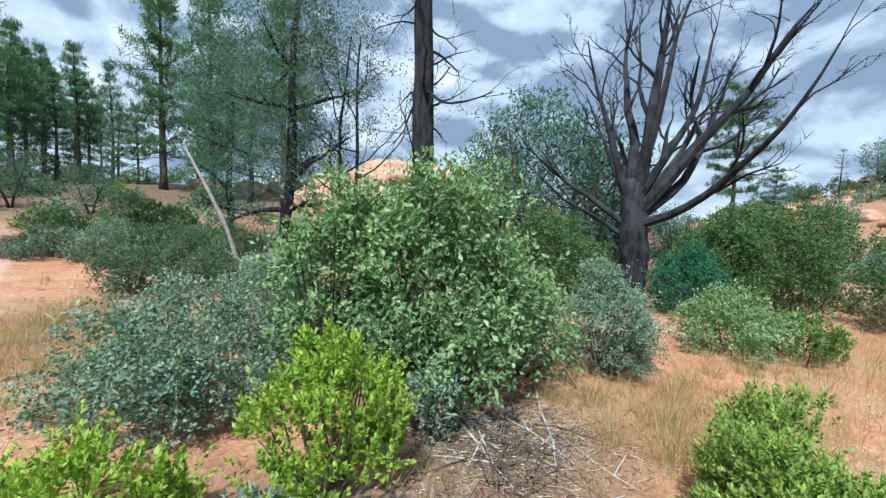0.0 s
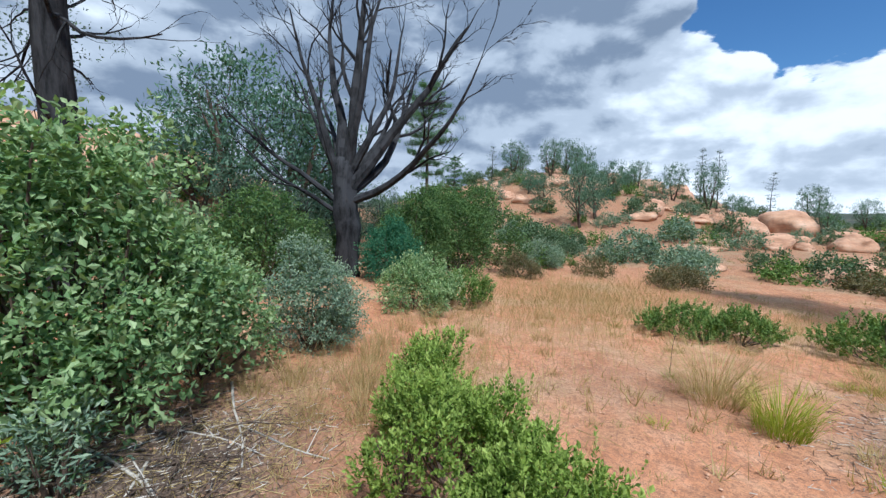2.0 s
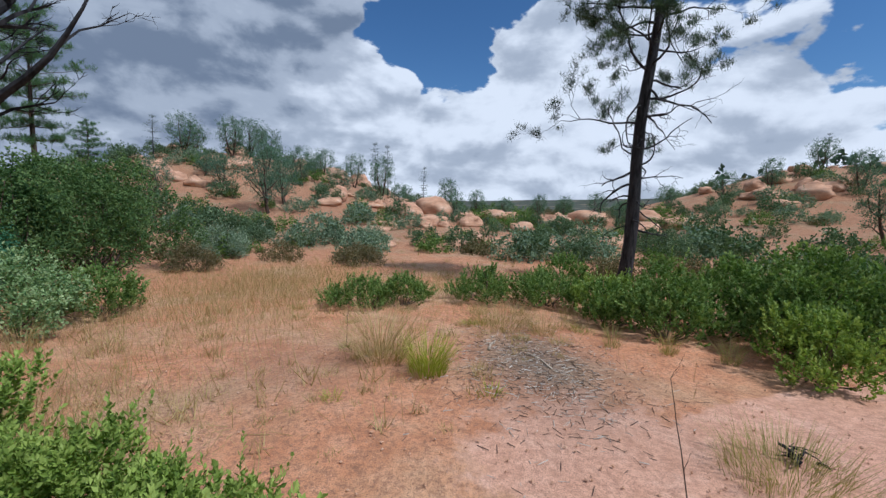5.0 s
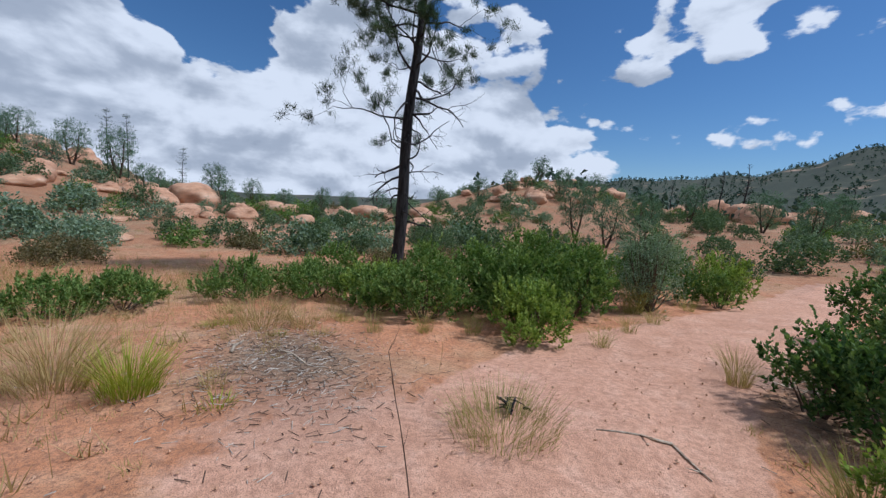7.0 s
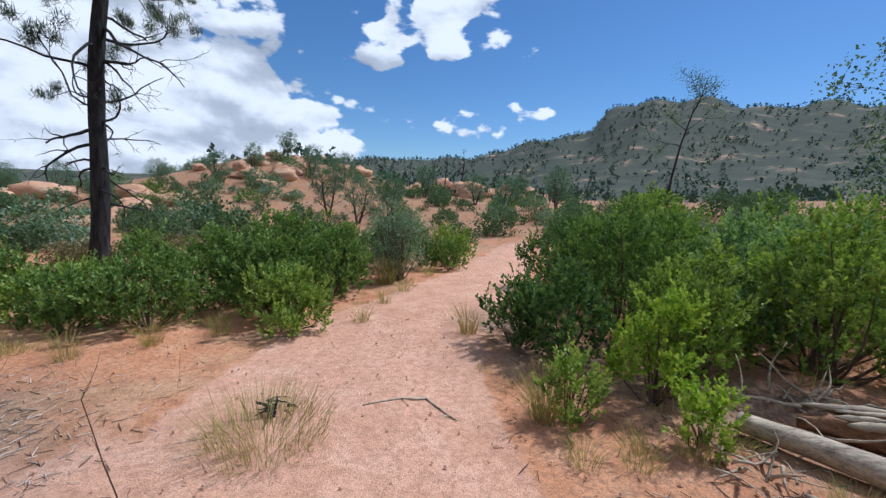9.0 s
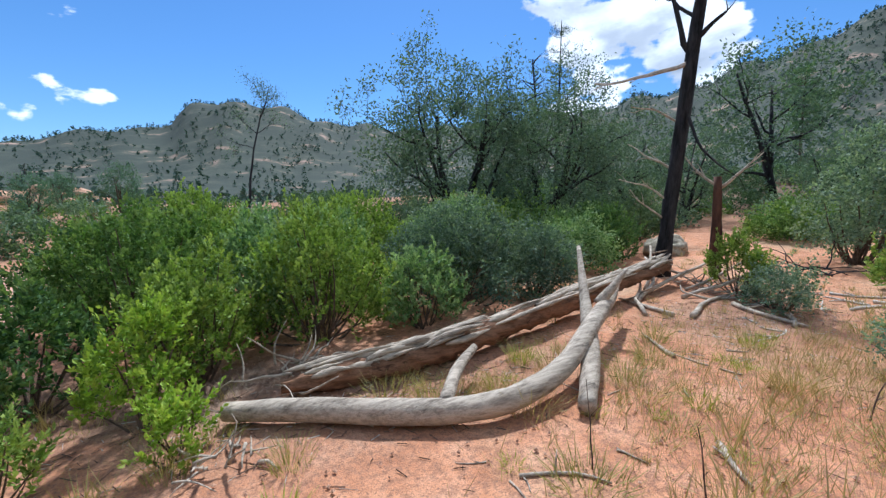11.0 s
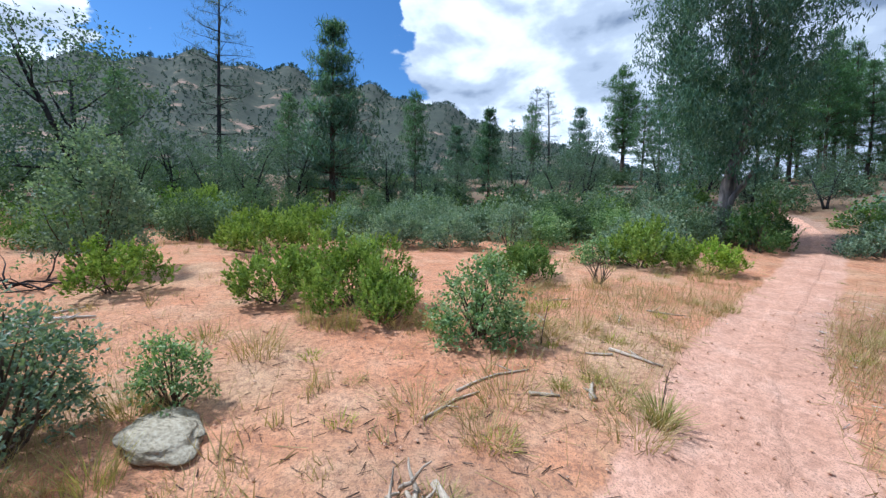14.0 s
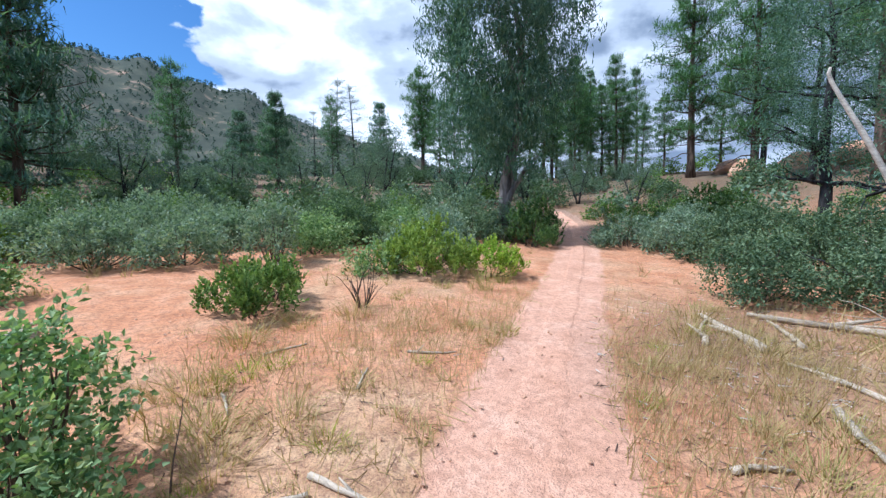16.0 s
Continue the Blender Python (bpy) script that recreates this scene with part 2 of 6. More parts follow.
def pale_stone_material():
    m = Mat("pale_lichen_stone", 0.9, 0.2)
    n = m.noise(9.0, 6.0)
    return m.color(m.ramp(n, (0.3, (0.20, 0.165, 0.11)), (0.55, (0.40, 0.345, 0.25)), (0.8, (0.52, 0.47, 0.37)))).bump(n, 0.6, 0.02).m


ROCK, STONE = rock_material(), pale_stone_material()


def trail_color(m):
    mid, clod, grit = m.noise(2.4, 6.0, 0.65), m.noise(17.0, 5.0, 0.7), m.noise(95.0, 3.0, 0.7)
    col = m.ramp(mid, (0.28, (0.60, 0.32, 0.205)), (0.52, (0.72, 0.41, 0.28)), (0.75, (0.79, 0.50, 0.365)))
    col = m.mix(m.ramp(clod, (0.38, (0.55, 0.55, 0.55)), (0.55, (0, 0, 0))), col, (0.40, 0.205, 0.13))
    col = m.mix(m.ramp(grit, (0.50, (0, 0, 0)), (0.66, (0.75, 0.75, 0.75))), col, (0.25, 0.135, 0.095))
    return col, m.mix(0.55, m.ramp(clod, (0, (0, 0, 0)), (1, (1, 1, 1))), m.ramp(grit, (0, (0, 0, 0)), (1, (1, 1, 1))))


def ground_material():
    m = Mat("red_sandy_soil", 0.95, 0.12)

    def zone(key):
        a = m.t.nodes.new("ShaderNodeAttribute")
        a.attribute_name = key
        return a.outputs["Fac"]

    patch, mid, far = m.noise(0.55, 5.0, 0.6), m.noise(3.2, 6.0, 0.65), m.noise(0.06, 6.0, 0.65)
    clod, grit = m.noise(21.0, 5.0, 0.72), m.noise(80.0, 3.0, 0.7)
    sand = m.ramp(mid, (0.28, (0.47, 0.19, 0.09)), (0.5, (0.65, 0.30, 0.155)), (0.72, (0.74, 0.40, 0.235)))
    sand = m.mix(m.ramp(patch, (0.47, (0, 0, 0)), (0.66, (0.6, 0.6, 0.6))), sand, m.ramp(mid, (0.3, (0.46, 0.32, 0.18)), (0.7, (0.66, 0.50, 0.31))))
    sand = m.mix(m.ramp(clod, (0.36, (0.7, 0.7, 0.7)), (0.54, (0, 0, 0))), sand, (0.25, 0.125, 0.08))
    sand = m.mix(m.ramp(grit, (0.50, (0, 0, 0)), (0.66, (0.75, 0.75, 0.75))), sand, (0.19, 0.115, 0.085))
    trod, relief = trail_color(m)
    edge = m.t.nodes.new("ShaderNodeMath")
    edge.operation = "MULTIPLY_ADD"
    m.t.links.new(mid, edge.inputs[0])
    edge.inputs[1].default_value = 0.9
    m.t.links.new(zone("trail"), edge.inputs[2])
    sand = m.mix(m.ramp(edge.outputs[0], (0.80, (0, 0, 0)), (1.05, (1, 1, 1))), sand, trod)
    sand = m.mix(zone("litter"), sand, m.ramp(m.noise(26.0, 5.0, 0.75, (1, 0.35, 1)), (0.35, (0.065, 0.047, 0.038)), (0.55, (0.19, 0.145, 0.11)), (0.72, (0.42, 0.35, 0.27))))
    brush = m.ramp(far, (0.46, (0.033, 0.056, 0.046)), (0.59, (0.058, 0.080, 0.060)), (0.65, (0.24, 0.175, 0.13)), (0.74, (0.46, 0.31, 0.23)))
    both = m.mix(0.5, m.ramp(mid, (0, (0, 0, 0)), (1, (1, 1, 1))), relief)
    return m.color(m.mix(zone("mountain"), sand, brush)).bump(both, 0.9, 0.045).m


def trail_material():
    m = Mat("packed_pale_sand", 0.95, 0.12)
    col, relief = trail_color(m)
    return m.color(col).bump(relief, 0.8, 0.03).m


GROUND, TRAIL = ground_material(), trail_material()

# ---- mesh helpers ----
rng = np.random.default_rng(7)


def mesh_of(name, verts, faces, material, smooth=False):
    """A mesh from arrays; faces all have the same number of corners."""
    verts, faces = np.asarray(verts, np.float32), np.asarray(faces, np.int32)
    me = bpy.data.meshes.new(name)
    k = faces.shape[1]
    me.vertices.add(len(verts))
    me.vertices.foreach_set("co", verts.ravel())
    me.loops.add(faces.size)
    me.loops.foreach_set("vertex_index", faces.ravel())
    me.polygons.add(len(faces))
    me.polygons.foreach_set("loop_start", np.arange(0, faces.size, k, dtype=np.int32))
    me.polygons.foreach_set("use_smooth", np.full(len(faces), smooth))
    me.update(calc_edges=True)
    me.materials.append(material)
    return me


class Geo:
    """Collects quads or triangles."""

    def __init__(self):
        self.v, self.f, self.n = [], [], 0

    def add(self, v, f):
        self.v.append(np.asarray(v, float))
        self.f.append(np.asarray(f, int) + self.n)
        self.n += len(v)

    def mesh(self, name, material, smooth=False):
        return mesh_of(name, np.concatenate(self.v), np.concatenate(self.f), material, smooth)

    def tube(self, pts, radii, sides=6, rough=0.0):
        """A tapered limb with closed ends."""
        pts, radii = np.asarray(pts, float), np.asarray(radii, float)
        tan = np.gradient(pts, axis=0)
        tan /= np.linalg.norm(tan, axis=1)[:, None] + 1e-9
        ref = np.array([0.31, 0.17, 0.93]) if abs(tan[0, 2]) < 0.85 else np.array([0.95, 0.2, 0.1])
        a = np.cross(tan, ref)
        a /= np.linalg.norm(a, axis=1)[:, None] + 1e-9
        b = np.cross(tan, a)
        ang = np.linspace(0, 2 * np.pi, sides, endpoint=False)
        r = radii[:, None] * (1 + rough * rng.uniform(-1, 1, (len(pts), sides)))
        ring = pts[:, None] + r[..., None] * (np.cos(ang)[None, :, None] * a[:, None] + np.sin(ang)[None, :, None] * b[:, None])
        v = ring.reshape(-1, 3)
        i, j = np.meshgrid(np.arange(len(pts) - 1), np.arange(sides), indexing="ij")
        i, j = i.ravel(), j.ravel()
        k = (j + 1) % sides
        f = np.stack([i * sides + j, i * sides + k, (i + 1) * sides + k, (i + 1) * sides + j], 1)
        v = np.concatenate([v, pts[:1], pts[-1:]])
        n0, n1, last = len(v) - 2, len(v) - 1, (len(pts) - 1) * sides
        js = np.arange(0, sides, 2)
        caps = [(n0, (q + 2) % sides, (q + 1) % sides, q) for q in js] + [(n1, last + q, last + (q + 1) % sides, last + (q + 2) % sides) for q in js]
        self.add(v, np.concatenate([f, np.array(caps)]))


def unit(v):
    return v / (np.linalg.norm(v, axis=-1, keepdims=True) + 1e-9)


def leaves(pos, way, length, width, droop=0.0):
    """Folded diamond leaves: arrays of vertices and triangles."""
    n = len(pos)
    way = unit(way)
    side = unit(np.cross(way, rng.normal(size=(n, 3))))
    nor = np.cross(way, side)
    ln, wd = (length * rng.uniform(0.65, 1.25, n))[:, None], (width * rng.uniform(0.7, 1.2, n))[:, None]
    mid = pos + way * ln * 0.5 + nor * wd * 0.18
    tip = pos + way * ln - nor * wd * 0.1
    tip[:, 2] -= droop * ln[:, 0]
    v = np.stack([pos, mid + side * wd * 0.5, tip, mid - side * wd * 0.5], 1).reshape(-1, 3)
    k = np.arange(n)[:, None] * 4
    f = np.concatenate([k + np.array([[0, 1, 2]]), k + np.array([[0, 2, 3]])])
    return v, f


def blades(pos, way, length, width):
    """Thin bent grass blades or needles of one triangle and one quad's half."""
    n = len(pos)
    way = unit(way)
    side = unit(np.cross(way, np.array([0.2, 0.1, 1.0])) + rng.normal(size=(n, 3)) * 0.3)
    ln, wd = np.broadcast_to(length, n)[:, None], np.broadcast_to(width, n)[:, None]
    tip = pos + way * ln
    v = np.stack([pos - side * wd * 0.5, pos + side * wd * 0.5, tip], 1).reshape(-1, 3)
    return v, np.arange(3 * n).reshape(-1, 3)


def part(name, me, parent, label=""):
    ob = new(name, me)
    ob.parent = parent
    return tagged(ob, label) if label else ob


def thing(name, x, y, z, label, category, group="", turn=0.0, size=1.0):
    ob = new(name)
    ob.empty_display_size = 0.2
    ob.matrix_basis = pose(x, y, z, 0, 0, turn)
    ob.scale = (size, size, size)
    return tagged(ob, label, category, group)


# ---- the lie of the land ----
CREST = ((150, 11.3), (137, 12.3), (121, 14.5), (108, 17.8), (98, 17.9), (88, 17.0), (77, 15.2), (69, 12.3), (58, 9.0), (48, 5.5), (30, 4.0), (0, 3.0), (-40, 1.2), (-95, 0.5), (-120, 1.2),
         (-143, 4.8), (-158, 5.7), (-167, 8.2), (-174, 9.8), (-175.6, 11.6), (-180, 13.3), (-185, 12.9), (-190, 11.9), (-200, 11.0), (-210, 11.3))
CREST_B, CREST_E = np.array([c[0] for c in CREST[::-1]], float), np.array([c[1] for c in CREST[::-1]], float)


def ramp01(a, b, r):
    k = np.clip((r - a) / (b - a), 0, 1)
    return k * k * (3 - 2 * k)


def land(x, y):
    """Height of the ground."""
    x, y = np.asarray(x, float), np.asarray(y, float)
    r = np.hypot(x, y)
    b = np.degrees(np.arctan2(-x, y))
    b = np.where(b > 150, b - 360, b)
    p = -0.06 * x + 0.013 * y
    z = np.where(p < 0, -0.9 * np.tanh(-p / 0.9), p / (1 + np.maximum(r - 30, 0) / 60))
    z = z + 0.05 * np.minimum(r, 60) * ramp01(10, 40, r) * np.clip(0.5 + 0.5 * np.cos(np.radians(b - 85)), 0, 1)
    z = z + 1.0 * ramp01(16, 45, r) * (x > -60)
    for cx, cy, h, s in ((50, 25, 6.6, 13), (74, 18, 3.4, 9), (6, 27, 3.7, 6.5), (44, -42, 5.6, 11), (25, -72, 2.5, 10), (-10, 32, 1.2, 9)):
        z = z + h * np.exp(-((x - cx) ** 2 + (y - cy) ** 2) / (2 * s * s))
    rise = np.tan(np.radians(np.interp(b, CREST_B, CREST_E)))
    wob = 1 + 0.05 * np.sin(b * 0.9) * np.sin(r * 0.02 + b * 0.3)
    z = z + np.maximum(rise * np.minimum(r, 380) * wob + 1.5 - z, 0) * ramp01(40, 380, r)
    near = 0.022 * np.sin(2.1 * x + 1.3 * np.sin(1.7 * y)) * np.sin(1.9 * y + 0.4) + 0.010 * np.sin(7.3 * x + y) * np.sin(6.1 * y - x)
    return z + near * ramp01(0.0, 1.0, r)


def spot(bearing, d, ex=0.0, ey=0.3):
    b = radians(bearing)
    x, y = ex - math.sin(b) * d, ey + math.cos(b) * d
    return x, y, float(land(x, y))


TRAIL_LINE = np.array([(-12.4, 16.6), (-11.0, 15.2), (-9.6, 13.6), (-7.1, 9.7), (-4.7, 5.5), (-3.68, 3.85), (-2.5, 2.35), (-1.2, 1.0), (0.6, -0.3), (2.4, -1.7), (3.45, -3.6), (3.85, -6), (4.2, -10), (4.9, -14), (5.6, -17.5)])
TRAIL_WIDE = np.array([0.6, 0.6, 0.55, 0.5, 0.55, 0.62, 0.7, 0.8, 1.1, 1.9, 2.0, 1.7, 1.35, 1.1, 0.8])


def smooth_line(p, n):
    """Catmull-Rom through the points, n steps a span."""
    p = np.asarray(p, float)
    q = np.concatenate([2 * p[:1] - p[1:2], p, 2 * p[-1:] - p[-2:-1]])
    u = np.linspace(0, 1, n, endpoint=False)[:, None]
    rows = []
    for i in range(1, len(q) - 2):
        a, b, c, d = q[i - 1:i + 3]
        rows.append(0.5 * (2 * b + (c - a) * u + (2 * a - 5 * b + 4 * c - d) * u ** 2 + (3 * b - 3 * c + d - a) * u ** 3))
    return np.concatenate(rows + [p[-1:]])


TRAIL_PTS = smooth_line(np.column_stack([TRAIL_LINE, TRAIL_WIDE]), 24)


def off_trail(x, y):
    """Metres outside the trail's edge (negative on it)."""
    x, y = np.atleast_1d(x), np.atleast_1d(y)
    d = np.hypot(x[:, None] - TRAIL_PTS[None, :, 0], y[:, None] - TRAIL_PTS[None, :, 1]) - TRAIL_PTS[None, :, 2] / 2
    return d.min(1)


def build_ground():
    rings = np.concatenate([[0.12], np.geomspace(0.3, 5.0, 60), np.geomspace(5.15, 60, 90), np.geomspace(63, 2600, 60)])
    seg = 360
    ang = np.linspace(0, 2 * np.pi, seg, endpoint=False)
    x, y = (rings[:, None] * np.cos(ang)).ravel(), (rings[:, None] * np.sin(ang)).ravel()
    v = np.column_stack([x, y, land(x, y)])
    i, j = np.meshgrid(np.arange(len(rings) - 1), np.arange(seg), indexing="ij")
    i, j = i.ravel(), j.ravel()
    k = (j + 1) % seg
    f = np.stack([i * seg + j, (i + 1) * seg + j, (i + 1) * seg + k, i * seg + k], 1)
    v = np.concatenate([v, [[0, 0, float(land(0, 0))]]])
    hub = np.array([(len(v) - 1, q, q + 1, (q + 2) % seg) for q in range(0, seg, 2)])
    me = mesh_of("ground", v, np.concatenate([f, hub]), GROUND, True)
    lit = np.zeros(len(v))
    for cx, cy, sx, sy, a in ((1.0, 3.5, 1.1, 1.1, 1.0), (0.3, 2.7, 0.9, 0.7, 0.8), (5.3, -0.9, 1.3, 0.8, 0.8), (-0.6, -3.3, 1.6, 0.7, 0.55), (-3.6, 6.6, 1.0, 1.6, 0.6), (-2.8, 1.2, 0.7, 0.5, 0.35), (-4.6, -2.6, 1.0, 0.8, 0.5), (5.0, 1.9, 1.0, 0.9, 0.35), (2.4, -5.2, 0.8, 0.5, 0.7), (0.2, -4.0, 1.3, 0.6, 0.85), (1.7, -4.2, 0.8, 0.6, 0.7), (-2.4, -4.2, 1.3, 0.35, 0.6), (-0.4, 2.9, 1.2, 0.5, 0.75), (2.1, 1.9, 0.5, 0.6, 0.6)):
        lit = np.maximum(lit, a * np.exp(-((v[:, 0] - cx) / sx) ** 2 - ((v[:, 1] - cy) / sy) ** 2))
    r = np.hypot(v[:, 0], v[:, 1])
    side = np.full(len(v), 9.0)
    close = np.nonzero(r < 45)[0]
    for k in range(0, len(close), 4000):
        side[close[k:k + 4000]] = off_trail(v[close[k:k + 4000], 0], v[close[k:k + 4000], 1])
    for key, val in (("trail", np.maximum(ramp01(0.36, 0.0, side), 0.75 * np.exp(-((v[:, 0] - 3.3) / 1.5) ** 2 - ((v[:, 1] + 0.9) / 1.3) ** 2))), ("litter", lit), ("mountain", np.maximum(ramp01(50, 110, r) * 0.95, ramp01(10, 26, r) * (0.38 + 0.34 * np.clip((-v[:, 0] + 0.5 * v[:, 1]) / 12, 0, 1))))):
        me.attributes.new(key, "FLOAT", "POINT").data.foreach_set("value", val.astype(np.float32))
    return tagged(new("ground", me), "red sandy desert soil with dry grass and litter", "ground", "", "structure")


def build_trail():
    pts = TRAIL_PTS
    tan = unit(np.gradient(pts[:, :2], axis=0))
    nor = np.column_stack([-tan[:, 1], tan[:, 0]])
    cols = 9
    rows = []
    for i, (p, n) in enumerate(zip(pts, nor)):
        l = 0.33 * p[2] * (1 + 0.10 * math.sin(i * 0.9) + 0.08 * math.sin(i * 2.3) + 0.05 * rng.uniform(-1, 1))
        r = 0.33 * p[2] * (1 + 0.10 * math.sin(i * 0.7 + 2) + 0.08 * math.sin(i * 1.9 + 1) + 0.05 * rng.uniform(-1, 1))
        for s in np.linspace(-1, 1, cols):
            q = p[:2] + n * s * (l if s < 0 else r)
            rows.append((q[0], q[1], float(land(*q)) + (0.011 if abs(s) < 0.99 else -0.02) - 0.004 * (1 - s * s)))
    i, j = np.meshgrid(np.arange(len(pts) - 1), np.arange(cols - 1), indexing="ij")
    i, j = i.ravel(), j.ravel()
    f = np.stack([i * cols + j, (i + 1) * cols + j, (i + 1) * cols + j + 1, i * cols + j + 1], 1)
    return tagged(new("trail", mesh_of("trail", rows, f[:, ::-1], TRAIL, True)), "narrow trodden trail of pale pink sand", "trail", "", "structure")


build_ground()
build_trail()

# ---- growing things ----


def shrub_meshes(w, h, leaf, ln, wd, style="tuft", cover=2.6, stems=22, cap=36000, bark=TWIG):
    """Stems and foliage of one bush, w wide and h high, standing at the origin: lobes of leafy shoots with dark gaps between."""
    tuft = style == "tuft"
    per = 13 if tuft else 10
    area = 2.2 * (w / 2) ** 2 + 3.0 * (w / 2) * h
    ln, wd = ln * 1.15, wd * (1.45 if tuft else 1.30)
    n = max(24, int(min(cap, 0.74 * cover * area / (0.5 * ln * wd)) / per))
    lobes = int(np.clip(6 + 6 * w, 7, 20))
    mean = (w * w * h) ** (1 / 3)
    k = np.arange(lobes)
    s = np.sqrt((k + 0.4) / lobes) * rng.uniform(0.82, 1.12, lobes)
    t = k * 2.4 + rng.uniform(-0.4, 0.4, lobes)
    size = rng.uniform(0.13, 0.23, lobes) * mean * (1.05 - 0.2 * s)
    top = h * (1.02 - 0.50 * s ** 2) * rng.uniform(0.72, 1.05, lobes)
    hub = np.column_stack([np.cos(t) * s * (w / 2 - size * 0.6), np.sin(t) * s * (w / 2 - size * 0.6), np.maximum(top - size * 1.2, 0.45 * size)])
    # skirts under the outer lobes, down to the ground
    outer = s > 0.62
    skirt = hub[outer] * np.array([0.9, 0.9, 0.45])
    hub, size = np.concatenate([hub, skirt]), np.concatenate([size, size[outer] * 0.9])
    lobes = len(hub)
    pick = rng.choice(lobes, n, p=size ** 2 / (size ** 2).sum())
    e = unit(rng.normal(size=(n, 3)) + np.array([0, 0, 0.55]) + unit(hub[pick] * np.array([1, 1, 0.2])) * 0.35)
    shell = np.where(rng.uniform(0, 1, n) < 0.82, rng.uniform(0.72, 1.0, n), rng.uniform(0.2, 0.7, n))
    wob = 1 + 0.22 * np.sin(7 * e[:, 0] + pick) * np.sin(6 * e[:, 1] + 2 * pick)
    pos = hub[pick] + e * (size[pick] * shell * wob)[:, None] * np.array([1, 1, 1.1])
    pos[:, 2] = np.where(pos[:, 2] < 0.03, rng.uniform(0.02, 0.3, n) * h, pos[:, 2])
    way = unit(e * 0.65 + np.array([0, 0, 0.95 if tuft else 0.30]) + rng.normal(size=(n, 3)) * (0.22 if tuft else 0.45))
    long = rng.uniform(0.6, 1.25, n) * np.where(rng.uniform(0, 1, n) < 0.07, 1.8, 1.0)
    reach = (0.125 if tuft else 0.13) * (ln / 0.041) ** 0.7
    u = np.tile(np.linspace(0.0, 1.0, per), n)
    axis = np.repeat(way, per, 0)
    base = np.repeat(pos, per, 0) + axis * (u * np.repeat(long, per) * reach)[:, None]
    if not tuft:
        base += rng.normal(size=base.shape) * 0.016 * (ln / 0.041)
    out = unit(rng.normal(size=(n * per, 3)))
    out = unit(out - axis * (out * axis).sum(1)[:, None])
    lw = unit(axis * ((0.45 + 0.75 * u) if tuft else (0.2 + 0.5 * u))[:, None] + out * (1.0 - 0.35 * u)[:, None])
    keep = base[:, 2] > 0.02
    v, f = leaves(base[keep], lw[keep], ln, wd)
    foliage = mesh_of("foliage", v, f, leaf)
    # tip growth times depth in the lobe, so inner leaves are coloured as shaded
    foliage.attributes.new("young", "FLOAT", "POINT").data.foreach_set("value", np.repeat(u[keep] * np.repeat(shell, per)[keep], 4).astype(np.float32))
    g = Geo()
    for i in rng.choice(n, min(stems, n), replace=False):
        tip = pos[i] * 0.98
        root = np.array([tip[0], tip[1], 0]) * 0.15 + np.append(rng.normal(size=2) * 0.03 * w, -0.03)
        bow = (root + tip) / 2 + np.append(rng.normal(size=2) * 0.05 * w, -0.05 * h)
        q = np.linspace(0, 1, 5)[:, None]
        g.tube((1 - q) ** 2 * root + 2 * q * (1 - q) * bow + q ** 2 * tip, np.linspace(0.012, 0.0035, 5) * (0.6 + 0.5 * h), 4)
    return g.mesh("branchwork", bark), foliage


def shrub(x, y, w, h, leaf, label, ln=0.036, wd=0.018, style="tuft", cover=2.6, stems=22, name="shrub", group="", sink=0.0):
    ob = thing(name, x, y, float(land(x, y)) - sink, label, "bush", group, rng.uniform(0, 360))
    if 6.5 < math.hypot(x, y) < 13.5:
        ln, wd = ln * 1.15, wd * 1.15
    st, fo = shrub_meshes(w, h, leaf, ln, wd, style, cover, stems)
    part("branchwork", st, ob)
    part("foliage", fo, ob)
    return ob


def grass_mesh(r, h, n, material, lean=0.5, wide=0.006):
    a, q = rng.uniform(0, 2 * np.pi, n), r * 0.35 * np.sqrt(rng.uniform(0, 1, n))
    pos = np.column_stack([np.cos(a) * q, np.sin(a) * q, np.full(n, -0.01)])
    out = rng.uniform(0, 1, n) * lean
    way = unit(np.column_stack([np.cos(a) * out, np.sin(a) * out, np.ones(n)]) + rng.normal(size=(n, 3)) * 0.12)
    ln = h * rng.uniform(0.45, 1.1, n)
    v1, f1 = blades(pos, way, ln * 0.62, wide)
    # the bent upper half springs from the lower half
    mid = pos + way * (ln * 0.45)[:, None]
    v2, f2 = blades(mid, way + np.column_stack([np.cos(a), np.sin(a), np.full(n, -0.4)]) * 0.35, ln * 0.6, wide * 0.8)
    return mesh_of("blades", np.concatenate([v1, v2]), np.concatenate([f1, f2 + len(v1)]), material)


def grass_tuft(x, y, r, h, n, material, label, lean=0.7, wide=0.006, group="grass tufts"):
    me = grass_mesh(r, h, n, material, lean, wide)
    ob = new("grass_tuft", me)
    ob.matrix_basis = pose(x, y, float(land(x, y)), 0, 0, rng.uniform(0, 360))
    return tagged(ob, label, "grass", group)


def limb(start, way, length, radius, bend=0.18, rise=0.0, n=7, tip=0.25):
    """Points and radii of one crooked limb."""
    pts, d = [np.array(start, float)], unit(np.array(way, float))
    for _ in range(n - 1):
        d = unit(d + rng.normal(size=3) * bend + np.array([0, 0, rise]))
        pts.append(pts[-1] + d * length / (n - 1))
    return np.array(pts), np.linspace(radius, radius * tip, n)


